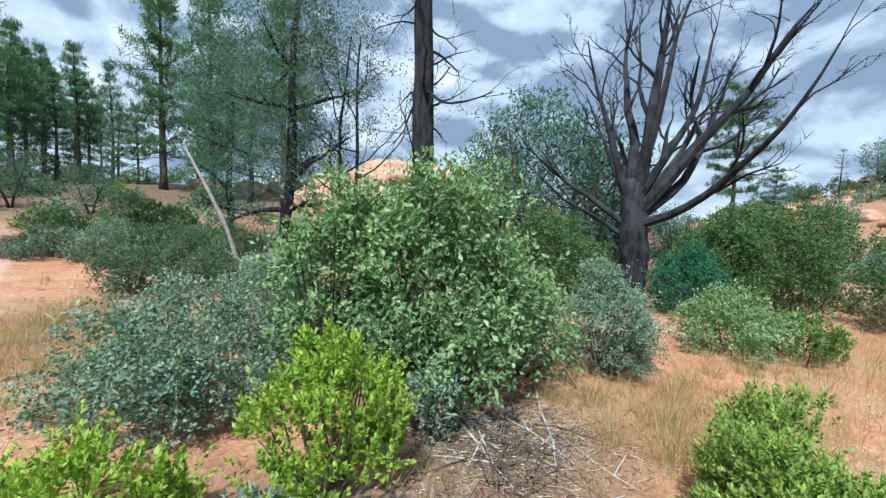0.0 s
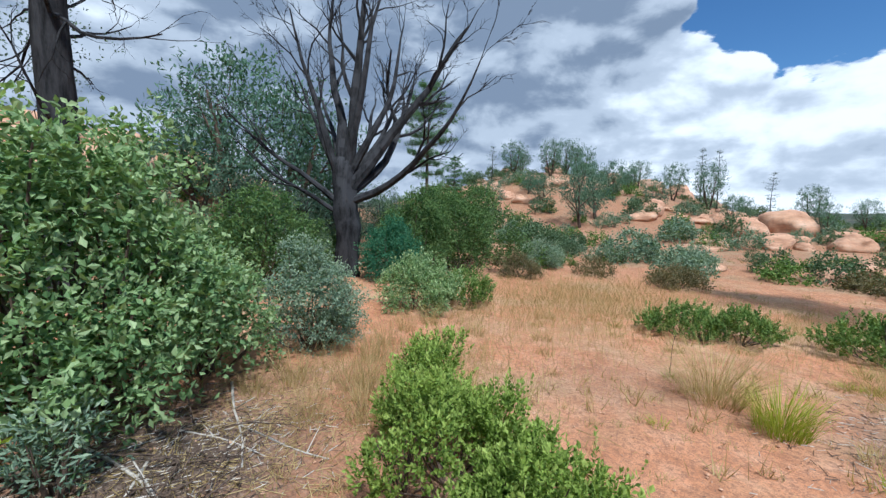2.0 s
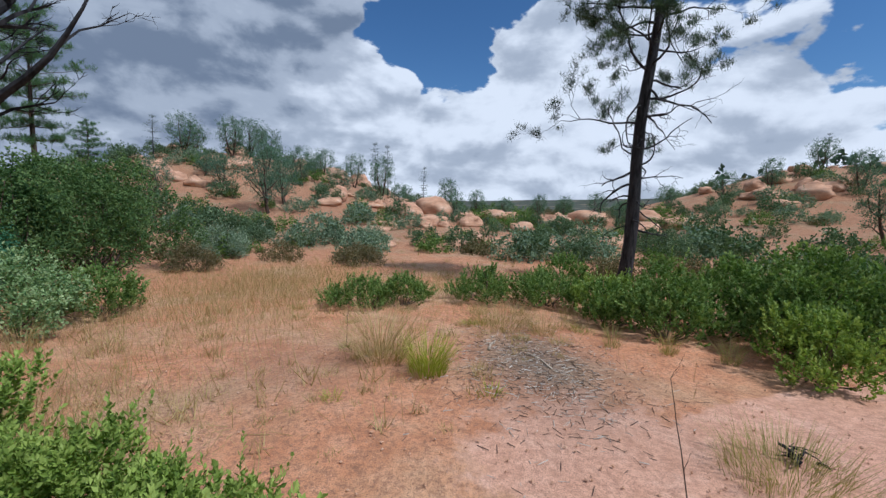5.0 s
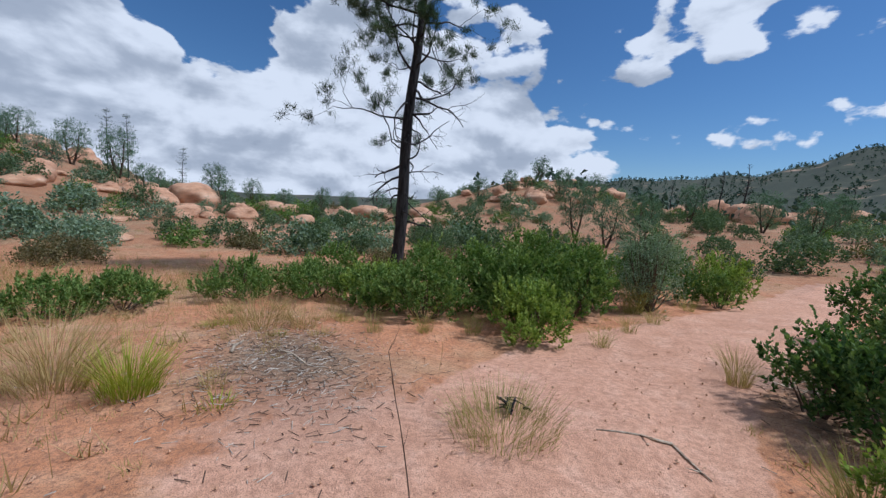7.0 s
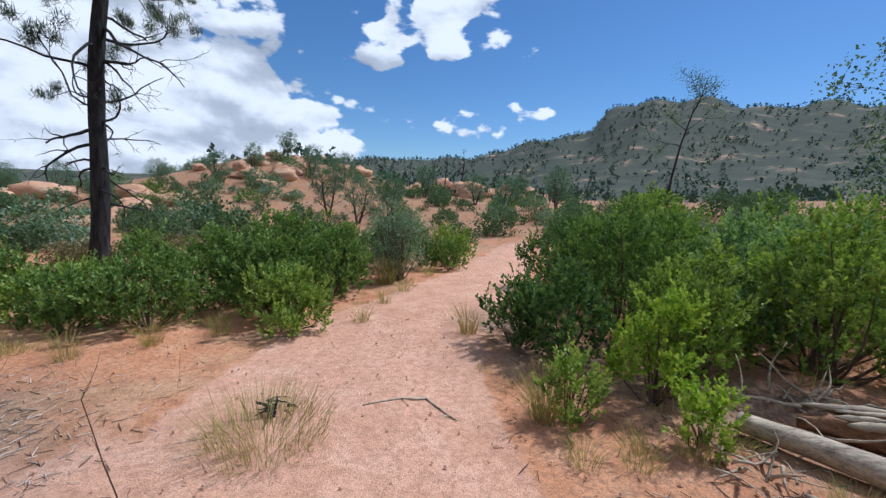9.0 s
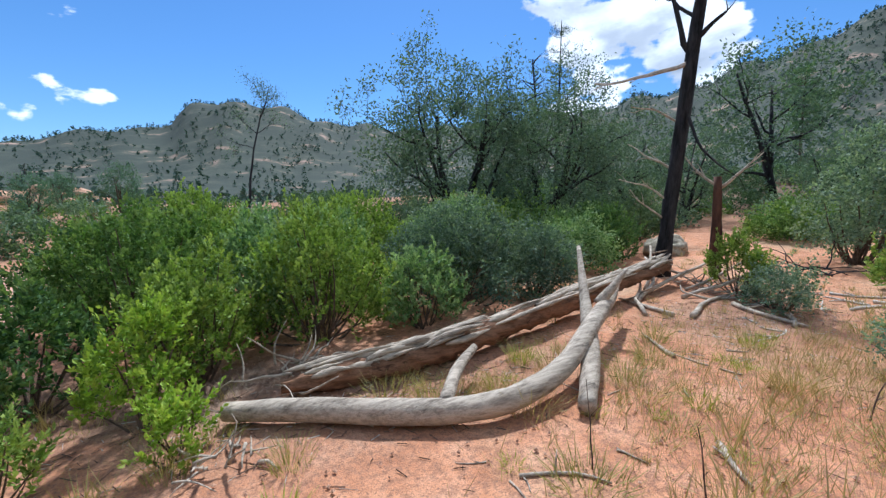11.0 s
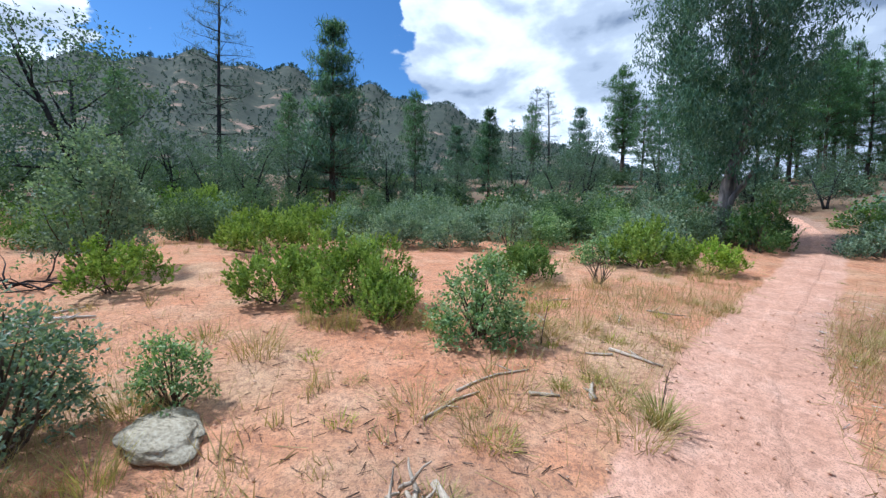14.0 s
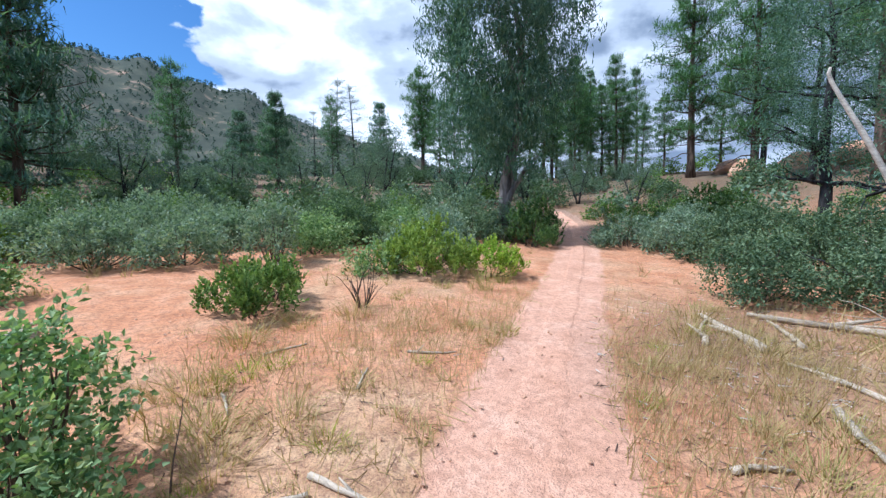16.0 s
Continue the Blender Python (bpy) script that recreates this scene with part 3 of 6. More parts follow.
def fork(geo, pts, radii, depth, count, ratio, spread, bend, rise, tips, least=0.004, sides=5):
    """Lets smaller limbs spring from a limb, down to twigs; collects the ends."""
    length = np.linalg.norm(np.diff(pts, axis=0), axis=1).sum()
    if depth == 0:
        tips.append(pts[-1])
        tips.append(pts[len(pts) // 2])
        return
    for k in range(count):
        i = int(rng.integers(max(1, len(pts) // 3), len(pts)))
        axis = unit(pts[i] - pts[i - 1])
        way = unit(axis + unit(rng.normal(size=3)) * spread)
        q, s = limb(pts[i], way, length * ratio * rng.uniform(0.6, 1.15), max(least, radii[i] * 0.62), bend, rise, 6)
        geo.tube(q, s, sides)
        fork(geo, q, s, depth - 1, count, ratio, spread, bend, rise, tips, least, max(3, sides - 1))


def needles(tips, per, length, width):
    tips = np.asarray(tips)
    n = len(tips) * per
    pos = np.repeat(tips, per, 0) + rng.normal(size=(n, 3)) * length * 0.22
    way = unit(rng.normal(size=(n, 3)) + np.array([0, 0, 0.55]))
    return blades(pos, way, length * rng.uniform(0.6, 1.1, n), width)


def pine_meshes(h, bare, spread, whorls=13, arms=5, per=9, needle=0.34, width=0.035, trunk=0.16, shape="cone", thin=1.0, bark=BARK_BROWN, leaf=NEEDLE, stubs=4):
    """A pine: trunk and branches, and the needles' tufts; bare is the height of the lowest green."""
    g, tips = Geo(), []
    z = np.linspace(0, h, 14)
    sway = np.column_stack([0.012 * h * np.sin(z / h * 3 + 1), 0.01 * h * np.sin(z / h * 4), z])
    sway[:, :2] -= sway[0, :2]
    g.tube(sway - np.array([0, 0, 0.15]), trunk * (1 - 0.86 * (z / h) ** 0.9) * np.where(z < 0.1, 1.25, 1), 9, 0.07)
    for k in range(whorls):
        q = (k + rng.uniform(0, 0.8)) / whorls
        zz = bare + (h - bare) * q * 0.98
        if shape == "cone":
            reach = spread * (1 - q) ** 0.75 * (0.55 + 0.45 * min(1, q * 5)) + 0.12 * spread
        else:
            reach = spread * math.sin(math.pi * (0.12 + 0.83 * q)) ** 0.7
        at = np.array([np.interp(zz, z, sway[:, 0]), np.interp(zz, z, sway[:, 1]), zz])
        turn = rng.uniform(0, 6.28)
        for a in range(arms):
            t = turn + a * 6.283 / arms + rng.uniform(-0.4, 0.4)
            r = reach * rng.uniform(0.6, 1.1)
            pts, rad = limb(at, (math.cos(t), math.sin(t), 0.25 - 0.35 * (1 - q)), r, max(0.012, trunk * 0.22 * (1 - 0.6 * q)), 0.12, 0.06, 6)
            g.tube(pts, rad, 4)
            m = max(3, int(8 * thin * r / spread + 4))
            for _ in range(m):
                u = rng.uniform(0.3, 1.0)
                i = min(4, int(u * 5))
                p = pts[i] + (pts[i + 1] - pts[i]) * (u * 5 - i) + np.array([rng.normal() * 0.13 * r, rng.normal() * 0.13 * r, rng.uniform(0, 0.10) * r])
                tips.append(p)
    for _ in range(stubs):
        zz = rng.uniform(0.25 * bare + 0.3, bare + 0.3)
        t = rng.uniform(0, 6.28)
        at = np.array([np.interp(zz, z, sway[:, 0]), np.interp(zz, z, sway[:, 1]), zz])
        pts, rad = limb(at, (math.cos(t), math.sin(t), 0.1), spread * rng.uniform(0.3, 0.8), trunk * 0.16, 0.2, 0.0, 6)
        g.tube(pts, rad, 4)
        fork(g, pts, rad, 1, 3, 0.45, 0.8, 0.2, 0.0, [], 0.006, 3)
    v, f = needles(tips, per, needle, width)
    return g.mesh("trunk", bark, True), mesh_of("crown", v, f, leaf)


def broad_meshes(h, spread, leaf, trunk=0.2, stems=1, bare=0.3, limbs=7, per=16, ln=0.10, wd=0.05, bark=BARK_BROWN, depth=2, upright=0.5, blob=0.35, fill=0, low=0.3, lift=0.4):
    """A juniper or oak: forked trunk, limbs and a gappy crown of leaf clumps."""
    g, tips = Geo(), []
    for s in range(stems):
        lean = np.append(rng.normal(size=2) * (0.05 if stems == 1 else 0.28), 1.0)
        pts, rad = limb((0.1 * rng.normal() * (stems > 1), 0.1 * rng.normal() * (stems > 1), -0.15), lean, h * 0.8, trunk, 0.07, 0.1, 10)
        g.tube(pts, rad, 8, 0.10)
        for k in range(limbs):
            q = bare + (1 - bare) * (k + rng.uniform(0, 0.9)) / limbs
            i = min(8, int(q * 9))
            t = k * 2.4 + rng.uniform(-0.5, 0.5)
            reach = spread * (0.55 + 0.5 * math.sin(math.pi * min(1, q * 0.95)))
            p, r = limb(pts[i], (math.cos(t), math.sin(t), upright * rng.uniform(0.5, 1.6)), reach * rng.uniform(0.8, 1.15), rad[i] * 0.6, 0.16, 0.06, 8)
            g.tube(p, r, 5)
            fork(g, p, r, depth, 4, 0.5, 0.75, 0.2, 0.05, tips, 0.006, 4)
    tips = np.array(tips)
    if fill:
        e = unit(rng.normal(size=(fill, 3))) * (rng.uniform(0.3, 1.0, fill) ** 0.45)[:, None]
        k = 1 + 0.22 * np.sin(5 * e[:, 0] + 3 * e[:, 2]) * np.sin(4 * e[:, 1] + 6 * e[:, 2])
        e *= k[:, None]
        mid, half = h * (1 + low) / 2, h * (1 - low) / 2
        tips = np.concatenate([tips, np.column_stack([e[:, 0] * spread * 1.05, e[:, 1] * spread * 1.05, mid + e[:, 2] * half])])
    n = len(tips) * per
    pos = np.repeat(tips, per, 0) + rng.normal(size=(n, 3)) * blob * np.array([1, 1, 0.75])
    v, f = leaves(pos, rng.normal(size=(n, 3)) + np.array([0, 0, lift]), ln, wd)
    return g.mesh("trunk", bark, True), mesh_of("crown", v, f, leaf)


def tree(meshes, x, y, label, category="tree", name="tree", group="", turn=None, size=1.0, sink=0.0):
    ob = thing(name, x, y, float(land(x, y)) - sink, label, category, group, rng.uniform(0, 360) if turn is None else turn, size)
    part("trunk", meshes[0], ob)
    if len(meshes) > 1:
        part("crown", meshes[1], ob)
    return ob


def plant_copy(ob, x, y, size, tilt=0.0):
    """Another of the same kind elsewhere."""
    m = pose(x, y, float(land(x, y)) - 0.03 * size, tilt, 0, rng.uniform(0, 360))
    c = copy_thing(ob, m)
    s = size * ob.scale[0]
    c.scale = (s * rng.uniform(0.9, 1.1), s * rng.uniform(0.9, 1.1), s * rng.uniform(0.9, 1.15))
    return c


# ---- bushes close to the trail ----
shrub(-0.25, 3.00, 1.00, 1.05, LEAF_LIME, "bright yellow-green manzanita with upright leafy shoots", cover=2.2)
shrub(-1.45, 2.60, 1.25, 0.46, LEAF_LIME, "low bright green manzanita in dry litter", cover=2.2)
shrub(-0.55, 2.35, 0.5, 0.42, LEAF_GREY, "small pale young shrub under the manzanita", 0.030, 0.016, "tuft", 1.8, 9)
shrub(2.15, 2.05, 1.30, 0.78, LEAF_MANZ, "broad green manzanita beside sandy clearing", ln=0.030, wd=0.014, cover=3.2)
shrub(2.10, 1.38, 1.10, 0.62, LEAF_MANZ, "low green manzanita at the edge of the trail", ln=0.030, wd=0.014, cover=3.2)
shrub(2.15, 0.85, 0.65, 0.36, LEAF_MANZ, "small green manzanita sprawling onto the sand", cover=2.0)
shrub(2.66, 2.65, 0.80, 0.86, LEAF_MANZ, "green manzanita with dead grey stems inside", ln=0.030, wd=0.014, cover=2.1)
shrub(0.75, 4.75, 2.45, 2.55, LEAF_OAK, "tall leafy scrub oak with lobed green leaves", 0.060, 0.031, "loose", 3.3, 40)
shrub(-0.35, 4.60, 1.2, 2.15, LEAF_OAK, "scrub oak with pale young leaf tips", 0.056, 0.029, "loose", 2.0, 26)
shrub(1.75, 4.95, 1.3, 1.45, LEAF_OAK, "green scrub oak beside grey-leaved shrub", 0.046, 0.025, "loose", 2.2, 24)
shrub(0.48, 3.55, 0.42, 0.55, LEAF_GREY, "small pale green sapling over dead twigs", 0.045, 0.015, "loose", 1.5, 12)
shrub(3.05, 5.05, 1.45, 1.42, LEAF_GREY, "silvery grey-leaved oak shrub in dry grass", 0.032, 0.018, "loose", 2.4, 26)
shrub(-1.55, 4.15, 1.75, 1.05, LEAF_GREY, "sprawling grey-green shrub beside dead branches", 0.034, 0.018, "loose", 2.3, 30)
shrub(-1.0, 5.6, 1.7, 1.15, LEAF_GREY, "grey-green shrub near a fallen pale branch", 0.036, 0.02, "loose", 2.2, 20)
shrub(5.9, 5.85, 1.75, 1.1, LEAF_OAK, "rounded green shrub with dry grass at its foot", 0.038, 0.02, "loose", 2.3, 22)
shrub(7.0, 5.6, 1.25, 0.8, LEAF_MID, "small dark green shrub at the sandy clearing", 0.042, 0.022, "tuft", 2.2, 14)
shrub(11.6, 9.5, 4.6, 3.5, LEAF_DARK, "large dark green manzanita thicket below dead tree", 0.06, 0.034, "loose", 3.2, 30)
shrub(9.4, 9.4, 2.8, 2.9, LEAF_DARK, "dark green shrub beside the dead tree's trunk", 0.055, 0.03, "loose", 2.3, 26)
shrub(7.6, 8.6, 1.7, 1.7, LEAF_TEAL, "blue-green young juniper bush under dead tree", 0.045, 0.02, "loose", 2.3, 18)
shrub(4.6, 9.8, 3.0, 2.2, LEAF_DARK, "dense dark green oak thicket in the shade", 0.055, 0.03, "loose", 2.2, 26)
shrub(12.2, 7.2, 1.5, 0.85, LEAF_RUST, "dry brownish shrub at the clearing's edge", 0.04, 0.02, "loose", 1.6, 20)
shrub(15.2, 8.0, 1.9, 1.25, LEAF_GREY, "grey-green shrub in front of red rocks", 0.05, 0.026, "loose", 2.1, 16)
shrub(8.2, 1.75, 1.3, 0.62, LEAF_MID, "low spreading green shrub in dry grass", 0.036, 0.017, "tuft", 2.2, 16)
shrub(8.45, 0.95, 1.2, 0.58, LEAF_MID, "low green shrub on the sandy clearing", 0.036, 0.017, "tuft", 2.2, 16)
shrub(9.0, -0.7, 1.5, 0.72, LEAF_MID, "low green shrub beside pale dry grass", 0.038, 0.018, "tuft", 2.1, 16)
shrub(8.7, -1.9, 1.6, 0.78, LEAF_MID, "low green shrub among dry grass", 0.038, 0.018, "tuft", 2.1, 16)
shrub(8.0, -2.9, 1.4, 0.82, LEAF_MANZ, "low green shrub near the burnt pine", 0.038, 0.018, "tuft", 2.1, 16)
shrub(6.5, -3.1, 1.35, 1.12, LEAF_MID, "rounded dark green manzanita beside the trail", 0.036, 0.02, "tuft", 2.3, 20)
shrub(6.0, -4.7, 1.75, 1.45, LEAF_MID, "tall rounded dark green manzanita beside trail", 0.036, 0.02, "tuft", 2.3, 24)
shrub(4.95, -3.85, 1.25, 0.82, LEAF_MANZ, "low bright green manzanita at the trail's edge", 0.036, 0.02, "tuft", 2.3, 18)
shrub(6.2, -6.2, 1.5, 1.3, LEAF_DARK, "dark green manzanita behind others", 0.038, 0.02, "tuft", 2.1, 18)
shrub(5.5, -7.5, 1.35, 1.75, LEAF_GREY, "dusky grey shrub with bare upright twigs", 0.034, 0.012, "loose", 1.2, 60)
shrub(6.4, -9.0, 1.8, 1.5, LEAF_DARK, "green shrub on the bank of the trail", 0.045, 0.024, "tuft", 2.0, 18)
shrub(5.7, -10.8, 1.5, 1.1, LEAF_MANZ, "green shrub where the trail narrows", 0.045, 0.024, "tuft", 2.0, 18)
shrub(1.1, -5.7, 1.9, 1.75, LEAF_MID, "tall dark green manzanita bush", 0.038, 0.02, "tuft", 2.3, 26)
shrub(2.25, -8.3, 1.7, 1.3, LEAF_DARK, "dark green bush on the trail's bend", 0.042, 0.022, "tuft", 2.1, 20)
shrub(0.55, -7.6, 2.2, 1.9, LEAF_MANZ, "green manzanita behind the thicket", 0.042, 0.022, "tuft", 2.1, 22)
shrub(-0.55, -4.75, 1.75, 1.45, LEAF_MANZ, "leafy yellow-green manzanita behind fallen log", 0.036, 0.019, "tuft", 2.2, 30)
shrub(0.55, -4.25, 1.0, 1.15, LEAF_MANZ, "open manzanita with dead inner stems", 0.036, 0.019, "tuft", 2.0, 26)
shrub(0.80, -3.62, 0.68, 0.85, LEAF_LIME, "bright upright manzanita beside the fallen log", 0.036, 0.018, "tuft", 2.0, 16)
shrub(1.35, -3.05, 0.45, 0.48, LEAF_MANZ, "small green bush at the edge of the trail", 0.034, 0.014, "tuft", 1.9, 10)
shrub(0.55, -3.05, 0.42, 0.38, LEAF_LIME, "small yellow-green shrub at the log's end", 0.034, 0.016, "tuft", 1.7, 9)
shrub(-2.6, -5.2, 2.2, 1.5, LEAF_OAKTREE, "dense grey-green scrub oak behind the logs", 0.036, 0.02, "loose", 2.4, 26)
shrub(-3.7, -4.9, 1.3, 1.1, LEAF_OAKTREE, "grey-green scrub oak near the rotten log", 0.036, 0.02, "loose", 2.2, 20)
shrub(-1.5, -7.5, 2.6, 1.9, LEAF_MANZ, "green manzanita thicket under the oak", 0.044, 0.023, "tuft", 2.1, 22)
shrub(-4.2, -7.6, 2.6, 1.6, LEAF_MANZ, "green brush behind the scrub oak", 0.044, 0.023, "tuft", 2.0, 22)
shrub(-6.8, -6.6, 2.2, 1.2, LEAF_DARK, "dark shrub beside the burnt snag", 0.044, 0.023, "tuft", 2.0, 18)
shrub(-3.70, -0.95, 0.98, 0.95, LEAF_GREY, "sparse grey-leaved shrub on red soil", 0.028, 0.015, "loose", 1.7, 44)
shrub(-4.12, -0.22, 0.42, 0.44, LEAF_OAK, "small dark shrub beside a pale stone", 0.026, 0.014, "loose", 1.7, 14)
shrub(-5.55, -3.15, 0.8, 0.82, LEAF_MANZ, "green manzanita at the end of the log", 0.034, 0.018, "tuft", 2.0, 16)
shrub(-5.15, -2.55, 0.75, 0.55, LEAF_GREY, "grey-green shrub among dead roots", 0.03, 0.016, "loose", 1.9, 16)
shrub(-9.0, -3.1, 1.75, 2.15, LEAF_GREY, "tall silvery grey-green oak shrub", 0.046, 0.026, "loose", 2.0, 26)
shrub(-7.3, -2.0, 1.1, 0.7, LEAF_MANZ, "low green shrub behind bare roots", 0.036, 0.018, "tuft", 2.0, 12)
shrub(-6.1, 0.95, 1.45, 0.88, LEAF_MANZ, "large bright green manzanita on red sand", 0.036, 0.018, "tuft", 2.4, 24)
shrub(-6.55, 0.05, 1.15, 0.72, LEAF_MANZ, "bright green manzanita on red sand", 0.036, 0.018, "tuft", 2.3, 18)
shrub(-5.55, 1.25, 0.75, 0.55, LEAF_MANZ, "green manzanita with dry grass at its foot", 0.034, 0.017, "tuft", 2.1, 12)
shrub(-11.0, -0.9, 2.4, 0.95, LEAF_MANZ, "low bright green brush on the slope", 0.044, 0.022, "tuft", 2.1, 18)
shrub(-13.2, 0.2, 2.6, 0.95, LEAF_MANZ, "bright green brush farther up the slope", 0.05, 0.026, "tuft", 2.0, 16)
shrub(-14.5, -3.0, 2.4, 1.3, LEAF_MANZ, "bright green brush below the pines", 0.055, 0.028, "tuft", 2.0, 16)
shrub(-4.88, 2.05, 0.95, 0.74, LEAF_OAK, "round grey-green oak shrub on red sand", 0.036, 0.021, "loose", 2.2, 30)
shrub(-11.3, 2.1, 1.5, 1.0, LEAF_GREY, "grey-green rounded sagebrush on the slope", 0.042, 0.022, "loose", 2.1, 16)
shrub(-10.7, 3.35, 1.5, 0.85, LEAF_GREY, "grey-green sagebrush below the pines", 0.042, 0.022, "loose", 2.1, 16)
shrub(-9.9, 4.6, 0.95, 1.15, LEAF_GREY, "upright grey-green shrub on the slope", 0.042, 0.02, "loose", 1.8, 18)
shrub(-7.1, 3.55, 1.05, 0.55, LEAF_MID, "low green manzanita on red sandy soil", 0.034, 0.017, "tuft", 2.3, 16)
shrub(-7.55, 3.9, 0.7, 0.5, LEAF_MID, "low green manzanita with dead twigs", 0.034, 0.017, "tuft", 2.2, 12)
shrub(-7.7, 6.3, 1.7, 0.85, LEAF_MANZ, "yellow-green bush beside the narrow trail", 0.04, 0.02, "tuft", 2.2, 18)
shrub(-6.9, 7.0, 1.0, 0.6, LEAF_LIME, "yellowish bush at the edge of the trail", 0.04, 0.018, "tuft", 1.8, 12)
shrub(-8.6, 10.2, 1.5, 1.15, LEAF_DARK, "dark green bush at the juniper's foot", 0.044, 0.022, "tuft", 2.1, 16)
shrub(-7.0, 11.6, 1.7, 0.8, LEAF_GREY, "blue-green low shrub beside the trail", 0.044, 0.022, "loose", 2.1, 16)
shrub(-5.7, 11.2, 1.6, 0.95, LEAF_GREY, "grey-green shrub in dry grass by the trail", 0.044, 0.022, "loose", 2.1, 16)
shrub(-3.9, 8.35, 1.15, 0.85, LEAF_DUSKY, "green shrub among dry grass and dead wood", 0.032, 0.016, "loose", 2.1, 22)
shrub(-2.7, 9.0, 1.5, 0.9, LEAF_DUSKY, "green scrub oak by a fallen branch", 0.033, 0.018, "loose", 2.1, 18)
shrub(-6.6, 16.0, 2.2, 1.2, LEAF_DARK, "dark green bush below the forest", 0.06, 0.03, "tuft", 2.0, 14)

for x, y, w, h in ((7.3, -2.6, 1.1, 0.8), (7.6, -3.7, 1.4, 1.0), (9.6, -2.6, 1.4, 0.9), (6.9, -4.3, 1.3, 1.2), (5.5, -4.2, 1.1, 1.0), (5.7, -5.6, 1.4, 1.25), (7.3, -5.6, 1.5, 1.2), (7.0, -7.4, 1.6, 1.3), (5.2, -9.6, 0.9, 0.8)):
    shrub(x, y, w, h, LEAF_MID, "rounded green manzanita in a thicket", 0.042, 0.022, "tuft", 2.1, 12, group="manzanita thicket")
for x, y, w, h in ((-3.3, -6.6, 2.0, 1.6), (-0.9, -6.2, 1.7, 1.5), (-5.4, -5.9, 1.5, 1.1), (-5.4, -8.4, 2.2, 1.5), (-7.6, -8.2, 2.2, 1.4), (-1.7, -4.55, 1.1, 0.95), (1.7, -6.9, 1.6, 1.5), (-0.1, -5.5, 1.5, 1.6), (2.1, -4.55, 0.9, 0.8), (1.6, -4.3, 1.0, 1.0)):
    shrub(x, y, w, h, LEAF_DARK if x > 0.5 else LEAF_OAK, "leafy green brush behind the fallen logs", 0.042, 0.022, "tuft" if x > -2 else "loose", 2.1, 14, group="brush behind the logs")
for x, y, w, h in ((-8.8, 6.9, 1.5, 0.8), (-9.4, 8.0, 1.4, 0.9), (-10.6, 5.6, 1.6, 0.9), (-11.6, 6.8, 1.7, 1.0), (-12.4, 4.4, 1.7, 0.9), (-10.4, 7.6, 1.3, 1.1), (-12.6, 1.0, 1.6, 0.9), (-9.3, 1.2, 0.9, 0.5), (-12.8, 8.8, 1.8, 1.1), (-10.9, 9.2, 1.4, 1.0), (-8.2, 5.6, 0.9, 0.5)):
    shrub(x, y, w, h, LEAF_GREY if (x + y) % 2 < 1 else LEAF_OAK, "grey-green brush on the slope below pines", 0.046, 0.024, "loose", 2.0, 10, group="brush below the pines")
for x, y, w, h in ((-4.9, 10.8, 1.5, 1.0), (-3.6, 10.6, 1.5, 1.1), (-6.2, 12.4, 1.5, 0.9), (-4.8, 12.6, 1.7, 1.1), (-3.2, 12.4, 1.8, 1.2), (-6.6, 13.8, 1.5, 0.9), (-1.5, 8.0, 1.5, 1.0)):
    shrub(x, y, w, h, LEAF_GREY if (x + y) % 2 < 1 else LEAF_DUSKY, "grey-green scrub beside the narrow trail", 0.038, 0.02, "loose", 2.0, 10, group="scrub beside the trail")

# ---- trees near the walk ----


def burnt_pine():
    """Tall scorched trunk with dead crooked branches."""
    x, y = 1.15, 9.0
    ob = thing("burnt_pine", x, y, float(land(x, y)), "tall fire-blackened pine trunk with dead branches", "tree")
    g = Geo()
    z = np.linspace(0, 10, 22)
    trunk = np.column_stack([0.08 * np.sin(z * 0.5), 0.05 * np.sin(z * 0.7), z - 0.1])
    g.tube(trunk, 0.26 - 0.011 * z, 14, 0.10)
    part("trunk", g.mesh("trunk", BARK_BLACK, True), ob)
    for k in range(26):
        zz = rng.uniform(2.6, 9.6)
        t = k * 2.4
        p, r = limb((np.interp(zz, z, trunk[:, 0]), np.interp(zz, z, trunk[:, 1]), zz), (math.cos(t), math.sin(t), rng.uniform(-0.1, 0.5)), rng.uniform(0.8, 2.3), rng.uniform(0.018, 0.045), 0.2, -0.05, 8)
        b = Geo()
        b.tube(p, r, 5)
        fork(b, p, r, 2, 3, 0.45, 0.8, 0.25, -0.05, [], 0.005, 4)
        part("dead_branch", b.mesh("dead_branch", BARK_BLACK), ob)


